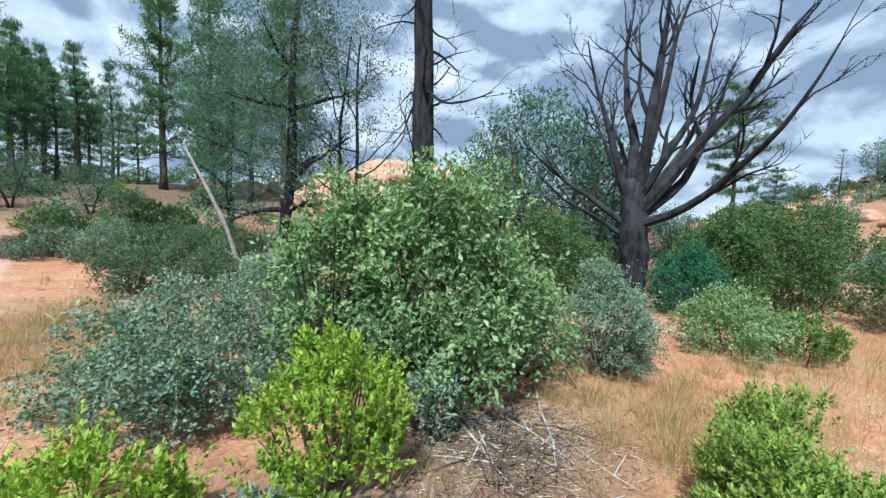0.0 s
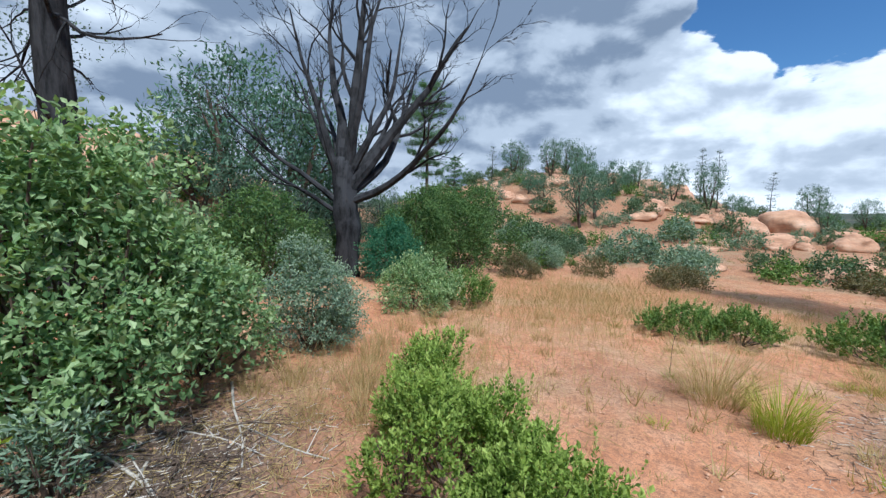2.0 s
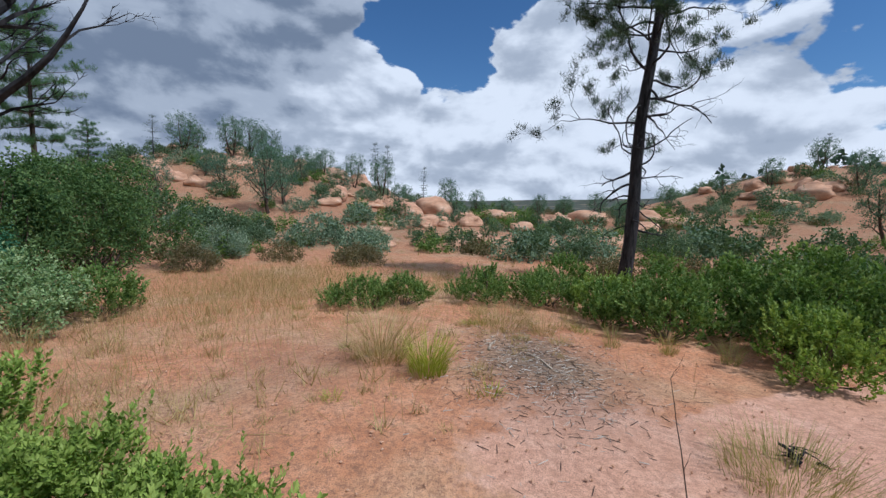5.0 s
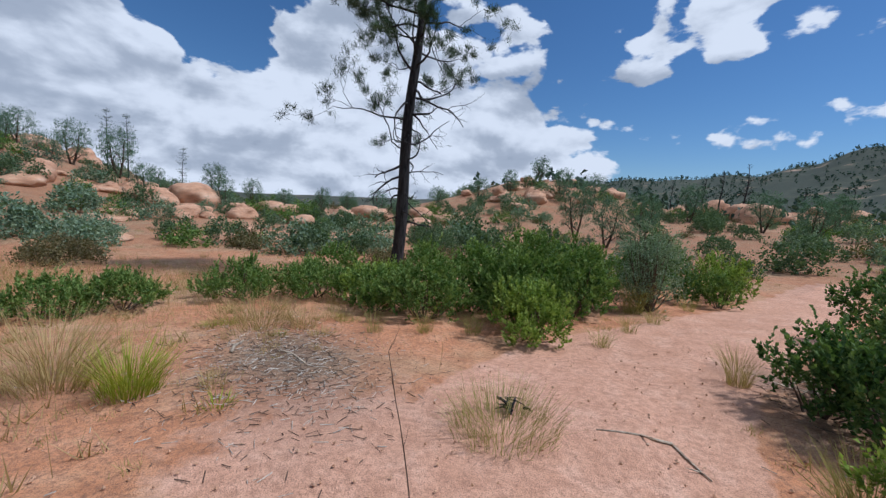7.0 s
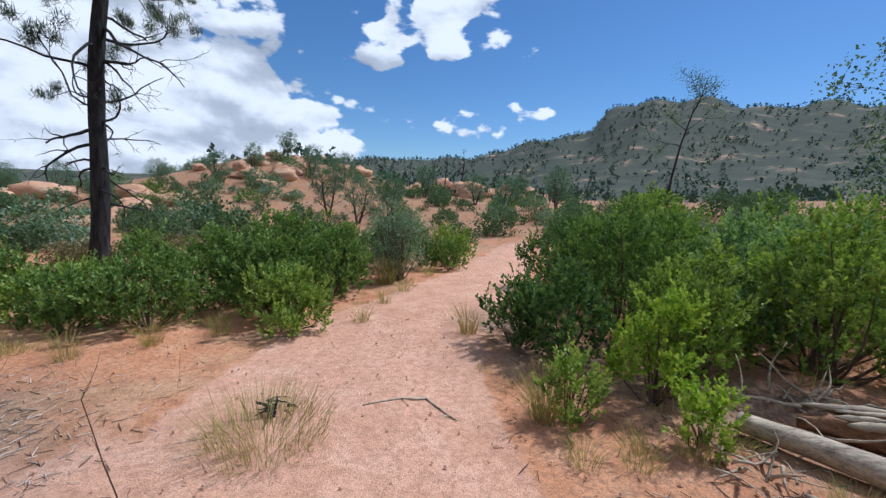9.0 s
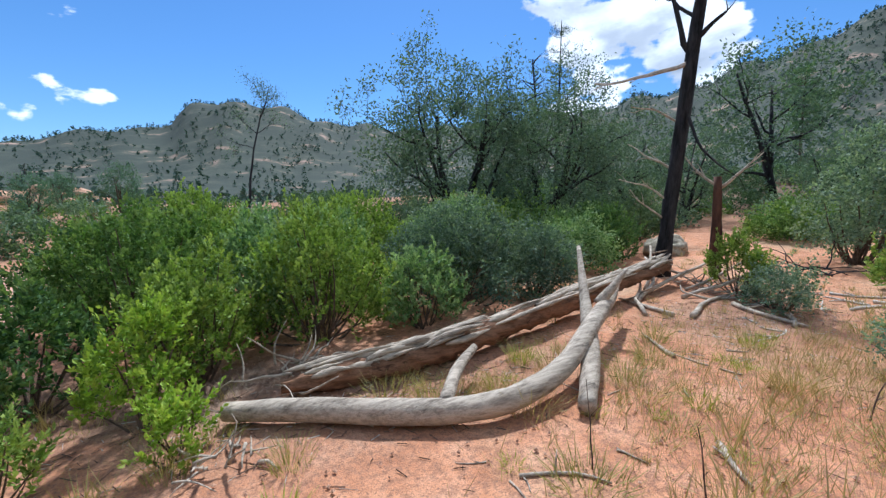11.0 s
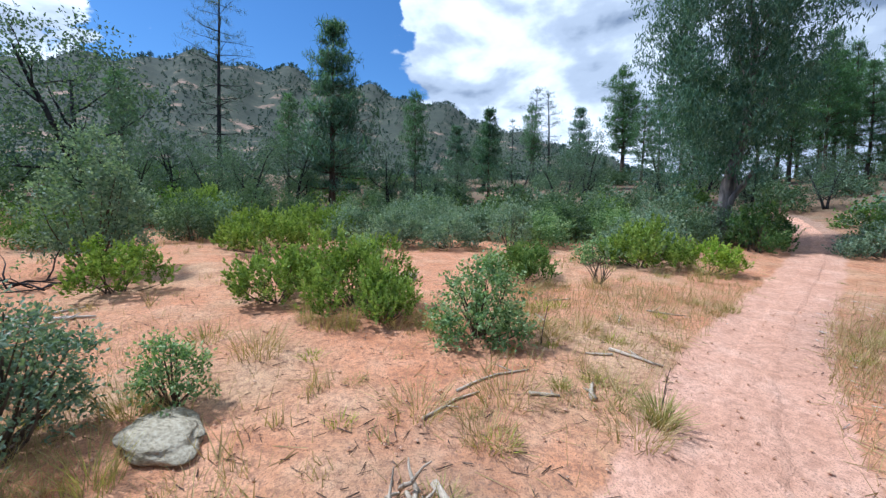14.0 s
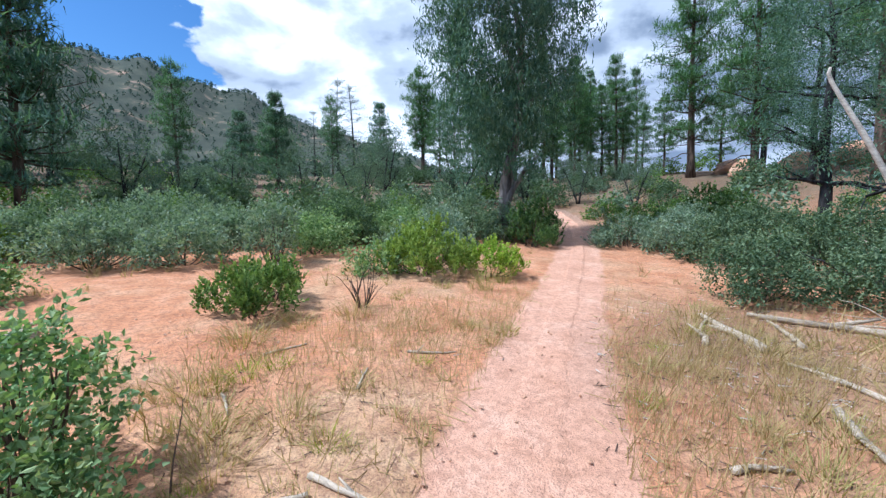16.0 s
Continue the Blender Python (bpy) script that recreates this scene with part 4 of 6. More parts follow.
def dead_juniper():
    """Broad old dead tree with many upswept bare limbs."""
    x, y, _ = spot(-36.6, 11.6, 0.2, 0.62)
    ob = thing("dead_juniper", x, y, float(land(x, y)), "large dead grey juniper with bare upswept limbs", "tree")
    g = Geo()
    z = np.linspace(0, 3.4, 10)
    g.tube(np.column_stack([0.05 * np.sin(z * 2), 0.04 * np.cos(z * 2), z - 0.15]), np.interp(z, (0, 0.4, 2.0, 3.4), (0.46, 0.31, 0.36, 0.27)), 18, 0.20)
    part("trunk", g.mesh("trunk", BARK_GREY, True), ob)
    right, away = np.array(toward(-36.6 - 90)), np.array(toward(-36.6))
    # lean to the side, lean away, rise, length, radius, height of the fork
    for s, a, up, ln, rad, zz in ((0.25, 0.1, 1.0, 6.0, 0.20, 3.0), (0.75, -0.1, 0.95, 6.2, 0.20, 2.6), (1.0, 0.2, 0.62, 6.2, 0.15, 2.5), (1.0, -0.4, 0.42, 5.6, 0.13, 2.3), (-0.15, 0.2, 1.0, 5.8, 0.17, 3.1),
                                 (-0.45, -0.1, 0.9, 5.2, 0.13, 2.7), (-0.9, 0.1, 0.75, 4.4, 0.10, 2.2), (-0.85, -0.3, 0.35, 3.6, 0.08, 1.9), (0.5, 0.6, 0.9, 5.0, 0.14, 2.9), (-0.3, 0.7, 0.8, 4.6, 0.12, 2.8), (0.45, -0.35, 1.0, 5.2, 0.13, 2.9), (0.1, -0.2, 1.0, 5.6, 0.14, 3.2), (-0.6, 0.4, 0.9, 4.6, 0.10, 2.6), (0.8, 0.5, 0.8, 4.8, 0.11, 2.7)):
        p, r = limb((0, 0, zz - 0.3), right * s + away * a + np.array([0, 0, up]), ln * 0.95, rad * 0.98, 0.085, 0.055, 12, 0.13)
        b = Geo()
        b.tube(p, r, 8, 0.06)
        fork(b, p, r, 3, 5, 0.40, 0.62, 0.22, 0.06, [], 0.007, 4)
        part("limb", b.mesh("limb", BARK_GREY), ob)


burnt_pine()
dead_juniper()



def lone_pine():
    """Tall scorched pine: crooked bare boughs below, needles on one low bough and in the thin crown."""
    x, y = 11.27, -4.70
    ob = thing("pine_tree", x, y, float(land(x, y)), "tall scorched pine with sparse needles and bare branches", "pine")
    right = np.array([-0.515, -0.857, 0.0])
    away = np.array([0.857, -0.515, 0.0])
    z = np.linspace(0, 12.0, 26)
    stem = right[None] * (0.055 * z + 0.05 * np.sin(z * 1.1))[:, None] + np.column_stack([0 * z, 0 * z, z - 0.15])
    g = Geo()
    g.tube(stem, np.interp(z, (0, 0.5, 6, 12), (0.21, 0.175, 0.12, 0.03)), 12, 0.07)
    part("trunk", g.mesh("trunk", BARK_BLACK, True), ob)
    tips = []
    for k in range(66):
        zz = 1.6 + 10.0 * ((k + rng.uniform(0, 0.8)) / 66) ** 0.95
        t = k * 2.4 + rng.uniform(-0.3, 0.3)
        side, deep = math.cos(t), math.sin(t)
        low_clump = 3.6 < zz < 4.8 and side < -0.25
        leafy = zz > 5.3 or low_clump
        ln = (rng.uniform(1.7, 2.5) if low_clump else np.interp(zz, (2, 4, 5.5, 8, 12), (1.2, 1.5, 2.2, 2.4, 0.7)) * rng.uniform(0.6, 1.1))
        at = np.array([np.interp(zz, z, stem[:, i]) for i in range(3)])
        p, r = limb(at, right * side + away * deep + np.array([0, 0, 0.05 if low_clump else -0.15 if zz < 5.5 else 0.12]), ln, rng.uniform(0.022, 0.042), 0.26, 0.07 if leafy else -0.02, 9, 0.25)
        b = Geo()
        b.tube(p, r, 5)
        ends = []
        fork(b, p, r, 3 if leafy else 2, 3, 0.50 if leafy else 0.42, 0.85, 0.28, 0.05 if leafy else -0.03, ends, 0.006, 4)
        part("bough", b.mesh("bough", BARK_BLACK), ob)
        if leafy:
            tips += ends
    v, f = needles(tips, 20, 0.20, 0.014)
    part("crown", mesh_of("crown", v, f, NEEDLE_GREY), ob)


lone_pine()

# dark trees behind the tall oak shrub
mixed = broad_meshes(9.5, 1.65, JUNIPER, 0.17, 1, 0.22, 11, 26, 0.10, 0.030, BARK_BLACK, 1, 0.3, 0.14, 760, 0.15, 0.8)
tree(mixed, *spot(9.4, 11.5)[:2], "tall dark tree with sparse grey-green leaves", "tree", "oak_tree", turn=30)
thin_oak = broad_meshes(7.5, 2.0, LEAF_OAKTREE, 0.07, 2, 0.25, 7, 14, 0.065, 0.032, BARK_BLACK, 2, 0.5, 0.12, 200, 0.2)
tree(thin_oak, *spot(2.5, 11.0)[:2], "slender dark tree with thin scattered foliage", "tree", "oak_tree", turn=70)
tree(mixed, *spot(16.0, 15.0)[:2], "dark tree with open grey-green crown", "tree", "oak_tree", turn=200, size=0.8)
jun_small = broad_meshes(4.6, 1.7, JUNIPER, 0.12, 2, 0.2, 6, 11, 0.15, 0.06, BARK_BROWN, 1, 0.5, 0.14, 280, 0.18, 1.0)
tree(jun_small, *spot(-23.5, 17.0)[:2], "rounded green juniper by the red outcrop", "juniper", "juniper_tree", turn=10, size=1.4)
tree(jun_small, *spot(-19.0, 19.0)[:2], "green juniper on the red outcrop", "juniper", "juniper_tree", turn=120, size=0.9)
tree(jun_small, *spot(-29.0, 15.5)[:2], "green juniper behind the dead tree", "juniper", "juniper_tree", turn=220, size=1.25)
tree(jun_small, *spot(-33.0, 17.0)[:2], "green juniper behind bare limbs", "juniper", "juniper_tree", turn=300, size=1.05)
lean_pine = pine_meshes(9.0, 3.6, 1.9, 10, 5, 38, 0.24, 0.02, 0.15, "round", 1.6, BARK_BROWN, NEEDLE, 3)
tree(lean_pine, *spot(-47.5, 25.0)[:2], "slightly leaning pine with tufted crown", "pine", "pine_tree", turn=40)
tree(lean_pine, *spot(-51.0, 29.0)[:2], "small slender pine on the rocky slope", "pine", "pine_tree", turn=140, size=0.55)

# ---- the pines and trees along the forest edge ----
pine_a = pine_meshes(13.0, 2.0, 2.6, 17, 6, 10, 0.46, 0.05, 0.22, "cone", 1.5)
pine_b = pine_meshes(11.0, 3.2, 2.2, 14, 6, 9, 0.44, 0.05, 0.19, "round", 1.4)
pine_c = pine_meshes(12.0, 4.6, 2.3, 13, 5, 9, 0.44, 0.05, 0.20, "cone", 1.3, stubs=8)
fir = pine_meshes(8.0, 1.0, 2.2, 17, 6, 10, 0.36, 0.05, 0.16, "cone", 1.6, BARK_BROWN, JUNIPER, 1)
thin_pine = pine_meshes(12.0, 2.5, 1.9, 14, 4, 12, 0.30, 0.016, 0.15, "round", 0.8, BARK_BLACK, NEEDLE_GREY, 5)
scrub_tree = broad_meshes(4.5, 1.7, LEAF_OAKTREE, 0.10, 2, 0.15, 6, 15, 0.105, 0.055, BARK_BLACK, 1, 0.45, 0.15, 270, 0.10)
first = {}


def plant(kind, meshes, bearing, d, size, label, category="pine", name="pine_tree", ex=-0.5, ey=0.5):
    x, y, _ = spot(bearing, d, ex, ey)
    if kind in first:
        c = plant_copy(first[kind], x, y, size / first[kind].scale[0])
        return tagged(c, label, category, "forest trees")
    first[kind] = tree(meshes, x, y, label, category, name, "forest trees", size=size)
    return first[kind]


plant("a", pine_a, 22.4, 29, 0.98, "tall symmetrical green pine at the forest edge", ex=-0.137, ey=0.53)
for b, d, s in ((38, 34, 0.95), (33.5, 36, 0.8), (30.0, 40, 0.8), (26.5, 38, 0.62), (41.5, 30, 0.85), (36, 44, 0.95), (45, 33, 0.9), (49, 36, 0.8), (28, 48, 0.8), (19, 36, 0.7), (31.5, 30, 0.62), (43.5, 42, 1.0), (17.5, 25, 1.3)):
    plant("a", pine_a, b, d, s * 0.68, "green pine in the forest", ex=-0.137, ey=0.53)
for b, d, s in ((34.5, 29, 0.78), (29.0, 33, 0.72), (39.5, 38, 0.95), (24.8, 31, 0.6), (46.5, 40, 1.0), (51, 30, 0.62), (53, 34, 0.9), (32.3, 42, 1.0), (37, 31, 0.75)):
    plant("b", pine_b, b, d, s * 0.74, "green pine with rounded crown in the forest", ex=-0.137, ey=0.53)
for b, d, s in ((27.8, 30, 0.9), (33.0, 33, 0.95), (35.5, 38, 1.0), (40.5, 35, 1.0), (30.8, 36, 1.0), (25.5, 41, 1.0), (5.5, 22, 0.95), (44.5, 37, 1.0)):
    plant("c", pine_c, b, d, s * (0.72 if b > 23 else 1.0), "tall pine with bare lower trunk", ex=-1.7, ey=1.2)
for b, d, s, l in ((103.4, 24, 0.95, "slender tall pine before the mountain"), (63.5, 40, 0.80, "thin-crowned pine on the slope"), (61.7, 41, 0.78, "thin-crowned pine beside its twin"), (66.5, 42, 0.5, "small thin pine on the slope"), (140, 22, 0.85, "tall pine with a thin bare crown")):
    plant("thin", thin_pine, b, d, s, l)
for b, d, s in ((90.3, 19.5, 1.05), (69.5, 24, 0.62), (74, 29, 0.6), (58, 30, 0.62)):
    plant("fir", fir, b, d, s, "dense dark green conifer on the slope", "conifer", "conifer_tree")
for b, d, s in ((79.6, 24, 0.5), (96, 34, 0.5), (113, 36, 0.6), (64, 33, 0.5), (52.8, 34, 0.85)):
    plant("b", pine_b, b, d, s, "green pine before the mountain")
for b, d, s in ((116.5, 24, 1.75), (100, 17, 0.72), (95, 20, 0.8), (83, 20, 0.65), (74, 21, 0.62), (66, 20, 0.6), (60, 19, 0.62), (57, 25, 0.8), (48, 22, 0.8), (108, 22, 0.85), (125, 18, 0.9), (131, 22, 1.1), (90, 27, 0.9), (70, 30, 0.9),
                (44, 24, 0.8), (40, 23, 0.6), (34, 22, 0.55), (28, 21, 0.5), (136, 18, 0.95), (112, 17, 0.6), (104, 19, 0.65), (78, 18, 0.5)):
    plant("scrub", scrub_tree, b, d, s, "dark leafy oak tree at the forest edge", "oak", "oak_tree")
for b, d, s in ((8.5, 22, 1.15), (3.5, 24, 1.2), (12.5, 30, 1.2)):
    plant("darkoak", mixed, b, d, s * 0.8, "dark oak tree before orange rocks", "oak", "oak_tree", -2.5, 2.4)

for b, d, s in ((-39, 15, 0.62), (-43, 17, 0.6), (-26, 15.5, 0.7), (-31, 14, 0.62), (-35, 18, 0.75), (-15, 16, 0.6)):
    plant("scrub", scrub_tree, b, d, s, "dark leafy oak thicket behind the dead tree", "oak", "oak_tree")

# the large juniper beside the trail
big_jun = broad_meshes(9.4, 1.85, JUNIPER, 0.19, 1, 0.18, 10, 26, 0.14, 0.032, BARK_PALE, 1, 2.2, 0.11, 2100, 0.17, 1.8)
tree(big_jun, -9.75, 10.35, "large dense juniper with twisted pale trunk", "juniper", "juniper_tree", turn=60)

# the spreading oak behind the logs and its dead neighbours
oak = broad_meshes(5.0, 2.7, LEAF_OAKTREE, 0.17, 2, 0.15, 7, 20, 0.085, 0.048, BARK_BLACK, 2, 0.5, 0.16, 900, 0.03)
tree(oak, *spot(152, 12.0)[:2], "spreading grey-leaved oak with dark crooked limbs", "oak", "oak_tree", turn=15)
tree(oak, *spot(141, 13.5)[:2], "spreading oak beside the burnt snag", "oak", "oak_tree", turn=160, size=0.95)
bare_oak = broad_meshes(6.6, 1.0, LEAF_OAKTREE, 0.055, 1, 0.62, 8, 7, 0.06, 0.03, BARK_GREY, 2, 0.9, 0.14)
tree(bare_oak, *spot(178.6, 30.0)[:2], "half-dead thin tree on the rising ground", "tree", "oak_tree", size=1.7)


def snag():
    """Burnt leaning trunk with broken pale arms."""
    x, y = -6.0, -4.55
    ob = thing("burnt_snag", x, y, float(land(x, y)), "leaning burnt dead trunk with broken pale branches", "dead tree")
    g = Geo()
    z = np.linspace(0, 5.6, 14)
    g.tube(np.column_stack([0.02 * z - 0.02 * z * z * 0.3, 0.09 * z, z - 0.1]), np.interp(z, (0, 0.6, 5.6), (0.16, 0.115, 0.075)), 10, 0.12)
    part("trunk", g.mesh("trunk", BARK_BLACK, True), ob)
    left, near = np.array(toward(128 + 90)), -np.array(toward(128))
    for zz, s, f, up, ln, rad, m in ((3.3, 1.0, 0.3, -0.35, 1.5, 0.04, WOOD_PALE), (3.4, 0.6, 0.2, 0.9, 1.5, 0.05, BARK_BLACK), (3.9, 0.5, -0.1, 0.9, 0.8, 0.03, BARK_BLACK), (2.4, 0.7, 0.3, 0.5, 0.8, 0.022, WOOD), (1.7, 0.8, 0.2, 0.5, 0.9, 0.022, WOOD), (1.2, 0.8, 0.4, 0.6, 0.9, 0.02, WOOD),
                                (0.9, 0.7, 0.3, 0.5, 0.8, 0.02, WOOD), (3.6, -0.5, 0.2, 0.3, 0.5, 0.05, BARK_BLACK), (2.6, -0.4, 0.2, -0.6, 1.2, 0.03, BARK_BLACK)):
        b = Geo()
        p, r = limb((0.02 * zz - 0.006 * zz * zz, 0.09 * zz, zz), left * s + near * f + np.array([0, 0, up]), ln, rad, 0.12, 0.0, 8, 0.35)
        b.tube(p, r, 6, 0.08)
        fork(b, p, r, 1, 2, 0.4, 0.6, 0.2, 0.0, [], 0.006, 4)
        part("broken_branch", b.mesh("broken_branch", m), ob)


def red_stump():
    x, y = -6.65, -4.05
    ob = thing("broken_stump", x, y, float(land(x, y)), "broken reddish stump with two pale branches", "stump")
    g = Geo()
    z = np.linspace(0, 1.65, 8)
    g.tube(np.column_stack([0.02 * z, -0.02 * z, z - 0.08]), np.linspace(0.10, 0.055, 8), 8, 0.15)
    part("trunk", g.mesh("trunk", BARK_RED, True), ob)
    for d in ((0.5, -0.9, 0.45), (-0.4, 0.9, 0.7)):
        b = Geo()
        p, r = limb((0, 0, 1.4), d, 0.75, 0.03, 0.1, 0.1, 7)
        b.tube(p, r, 5)
        fork(b, p, r, 1, 2, 0.4, 0.6, 0.2, 0, [], 0.005, 4)
        part("broken_branch", b.mesh("broken_branch", WOOD), ob)


def dead_pole(bearing, d, h, ex=1.0, ey=-0.1):
    x, y, z = spot(bearing, d, ex, ey)
    ob = thing("dead_tree", x, y, z, "thin burnt dead tree with short bare branches", "dead tree", "burnt trees")
    g = Geo()
    zz = np.linspace(0, h, 8)
    g.tube(np.column_stack([0.02 * h * np.sin(zz), 0 * zz, zz - 0.2]), np.linspace(0.018 * h, 0.004 * h, 8), 6, 0.1)
    for k in range(22):
        q = rng.uniform(0.35, 0.97) * h
        t = rng.uniform(0, 6.28)
        p, r = limb((0, 0, q), (math.cos(t), math.sin(t), 0.6), 0.17 * h * (1.25 - q / h), 0.005 * h, 0.2, 0.05, 5)
        g.tube(p, r, 4)
        fork(g, p, r, 1, 3, 0.5, 0.8, 0.2, 0.05, [], 0.012, 3)
    part("trunk", g.mesh("trunk", BARK_BLACK), ob)


snag()
red_stump()
for b, d, h in ((-153.3, 62, 5.2), (-155, 62, 6), (-157.3, 58, 6.6), (-162.4, 78, 4), (-150, 66, 4.5), (138.8, 17, 6.8), (-166, 60, 4), (-171, 55, 4.5), (134, 26, 7.0)):
    dead_pole(b, d, h)

# ---- fallen wood ----


def wood_piece(name, pts, radii, material, label, category="log", sides=10, rough=0.08, group=""):
    g = Geo()
    g.tube(smooth_line(pts, 5), np.interp(np.linspace(0, 1, (len(pts) - 1) * 5 + 1), np.linspace(0, 1, len(radii)), radii), sides, rough)
    return tagged(new(name, g.mesh(name, material, True)), label, category, group)


def on(x, y, h):
    return (x, y, float(land(x, y)) + h)


def curved_log():
    """Bare silvery log that lies in a bow, with forked limbs."""
    ob = thing("fallen_log", -0.86, -2.6, float(land(-0.86, -2.6)), "bare silver-grey fallen log, bowed, with broken limbs", "log")
    base = np.array(ob.matrix_basis.translation)

    def piece(name, pts, radii, sides=10, label=""):
        g = Geo()
        q = smooth_line(np.array(pts) - base, 6)
        g.tube(q, np.interp(np.linspace(0, 1, len(q)), np.linspace(0, 1, len(radii)), radii), sides, 0.05)
        part(name, g.mesh(name, WOOD, True), ob, label)

    piece("trunk", [on(0.32, -3.30, 0.09), on(-0.12, -3.02, 0.10), on(-0.58, -2.72, 0.10), on(-0.98, -2.50, 0.11), on(-1.40, -2.40, 0.13), on(-1.90, -2.50, 0.19), on(-2.50, -2.80, 0.28), on(-3.05, -3.10, 0.36), on(-3.45, -3.35, 0.42)], (0.062, 0.075, 0.082, 0.082, 0.078, 0.076, 0.074, 0.066, 0.04), 14)
    piece("broken_limb", [on(-2.45, -2.80, 0.22), on(-2.15, -2.50, 0.14), on(-1.72, -2.13, 0.06)], (0.075, 0.075, 0.06), 9)
    piece("broken_limb", [on(-2.50, -2.85, 0.22), on(-2.78, -3.18, 0.48), on(-3.05, -3.52, 0.86)], (0.06, 0.045, 0.02), 8)
    piece("broken_limb", [on(-0.92, -2.55, 0.14), on(-1.18, -2.85, 0.20), on(-1.48, -3.10, 0.24)], (0.05, 0.045, 0.03), 8)
    piece("broken_limb", [on(-2.80, -3.02, 0.36), on(-2.95, -2.98, 0.50), on(-3.10, -2.95, 0.66)], (0.05, 0.04, 0.015), 7)


def rotten_log():
    """Long split log with a red rotten core, grey splinters along it."""
    ob = thing("rotten_log", -2.4, -3.5, float(land(-2.4, -3.5)), "long rotten fallen log, split open with reddish core", "log")
    base = np.array(ob.matrix_basis.translation)
    line = np.array([on(-0.05, -3.55, 0.08), on(-0.85, -3.42, 0.12), on(-1.7, -3.45, 0.16), on(-2.9, -3.68, 0.20), on(-4.2, -3.92, 0.24), on(-5.6, -4.18, 0.28)])
    g = Geo()
    q = smooth_line(line - base, 14)
    g.tube(q, np.interp(np.linspace(0, 1, len(q)), (0, 0.1, 0.6, 1), (0.04, 0.10, 0.115, 0.085)), 18, 0.26)
    part("core", g.mesh("core", WOOD_RED, True), ob, "reddish crumbling core")
    for k in range(110):
        u = rng.uniform(0.0, 0.97)
        i = u * (len(q) - 1)
        a, b = q[int(i)], q[min(len(q) - 1, int(i) + int(rng.integers(5, 18)))]
        t = rng.uniform(0.55, 2.9)
        o = np.array([0.05 * math.cos(t), 0.15 * math.cos(t), 0.15 * math.sin(t)]) * (0.72 + 0.12 * u)
        s = Geo()
        m = (a + b) / 2 + o * 1.12 + rng.normal(size=3) * 0.018
        s.tube(smooth_line([a + o, m, b + o * rng.uniform(0.8, 1.5)], 4), np.array([0.010, 0.026, 0.036, 0.040, 0.040, 0.034, 0.024, 0.014, 0.007]) * rng.uniform(0.35, 0.95), 5, 0.25)
        part("splinter", s.mesh("splinter", WOOD, True), ob)


curved_log()
rotten_log()


def stick(x, y, length, turn, radius=0.012, material=WOOD_PALE, label="bleached dead stick lying on the ground", crook=0.16, lift=0.0, name="stick", group="dead sticks"):
    n = 6
    d = np.array([math.cos(radians(turn)), math.sin(radians(turn)), 0.0])
    p = np.array([x, y, 0.0])
    pts = [p]
    for _ in range(n - 1):
        d = unit(d + np.append(rng.normal(size=2) * crook, 0))
        pts.append(pts[-1] + d * length / (n - 1))
    pts = np.array(pts)
    pts[:, 2] = land(pts[:, 0], pts[:, 1]) + radius * 0.8 + lift * np.linspace(0, 1, n)
    g = Geo()
    g.tube(pts, np.linspace(radius, radius * 0.5, n), 6, 0.12)
    k = int(rng.integers(1, 5))
    side = unit(np.append(rng.normal(size=2), 0.35))
    g.tube([pts[k], pts[k] + side * length * 0.14, pts[k] + side * length * 0.24], [radius * 0.6, radius * 0.4, radius * 0.2], 5)
    return tagged(new(name, g.mesh(name, material, True)), label, "stick", group)


# sticks under the oak shrub
for x, y, l, t, r in ((0.62, 4.18, 1.3, -74, 0.016), (1.86, 4.59, 1.55, -105, 0.013), (0.94, 3.6, 0.5, -120, 0.012), (1.2, 3.9, 0.8, -60, 0.008), (1.35, 3.4, 0.7, 40, 0.008), (0.9, 3.2, 0.6, 160, 0.007), (1.55, 3.7, 0.9, -80, 0.009), (0.5, 3.8, 0.6, 10, 0.008)):
    stick(x, y, l, t, r, WOOD_PALE, "bleached thin stick lying in dry litter", 0.05)
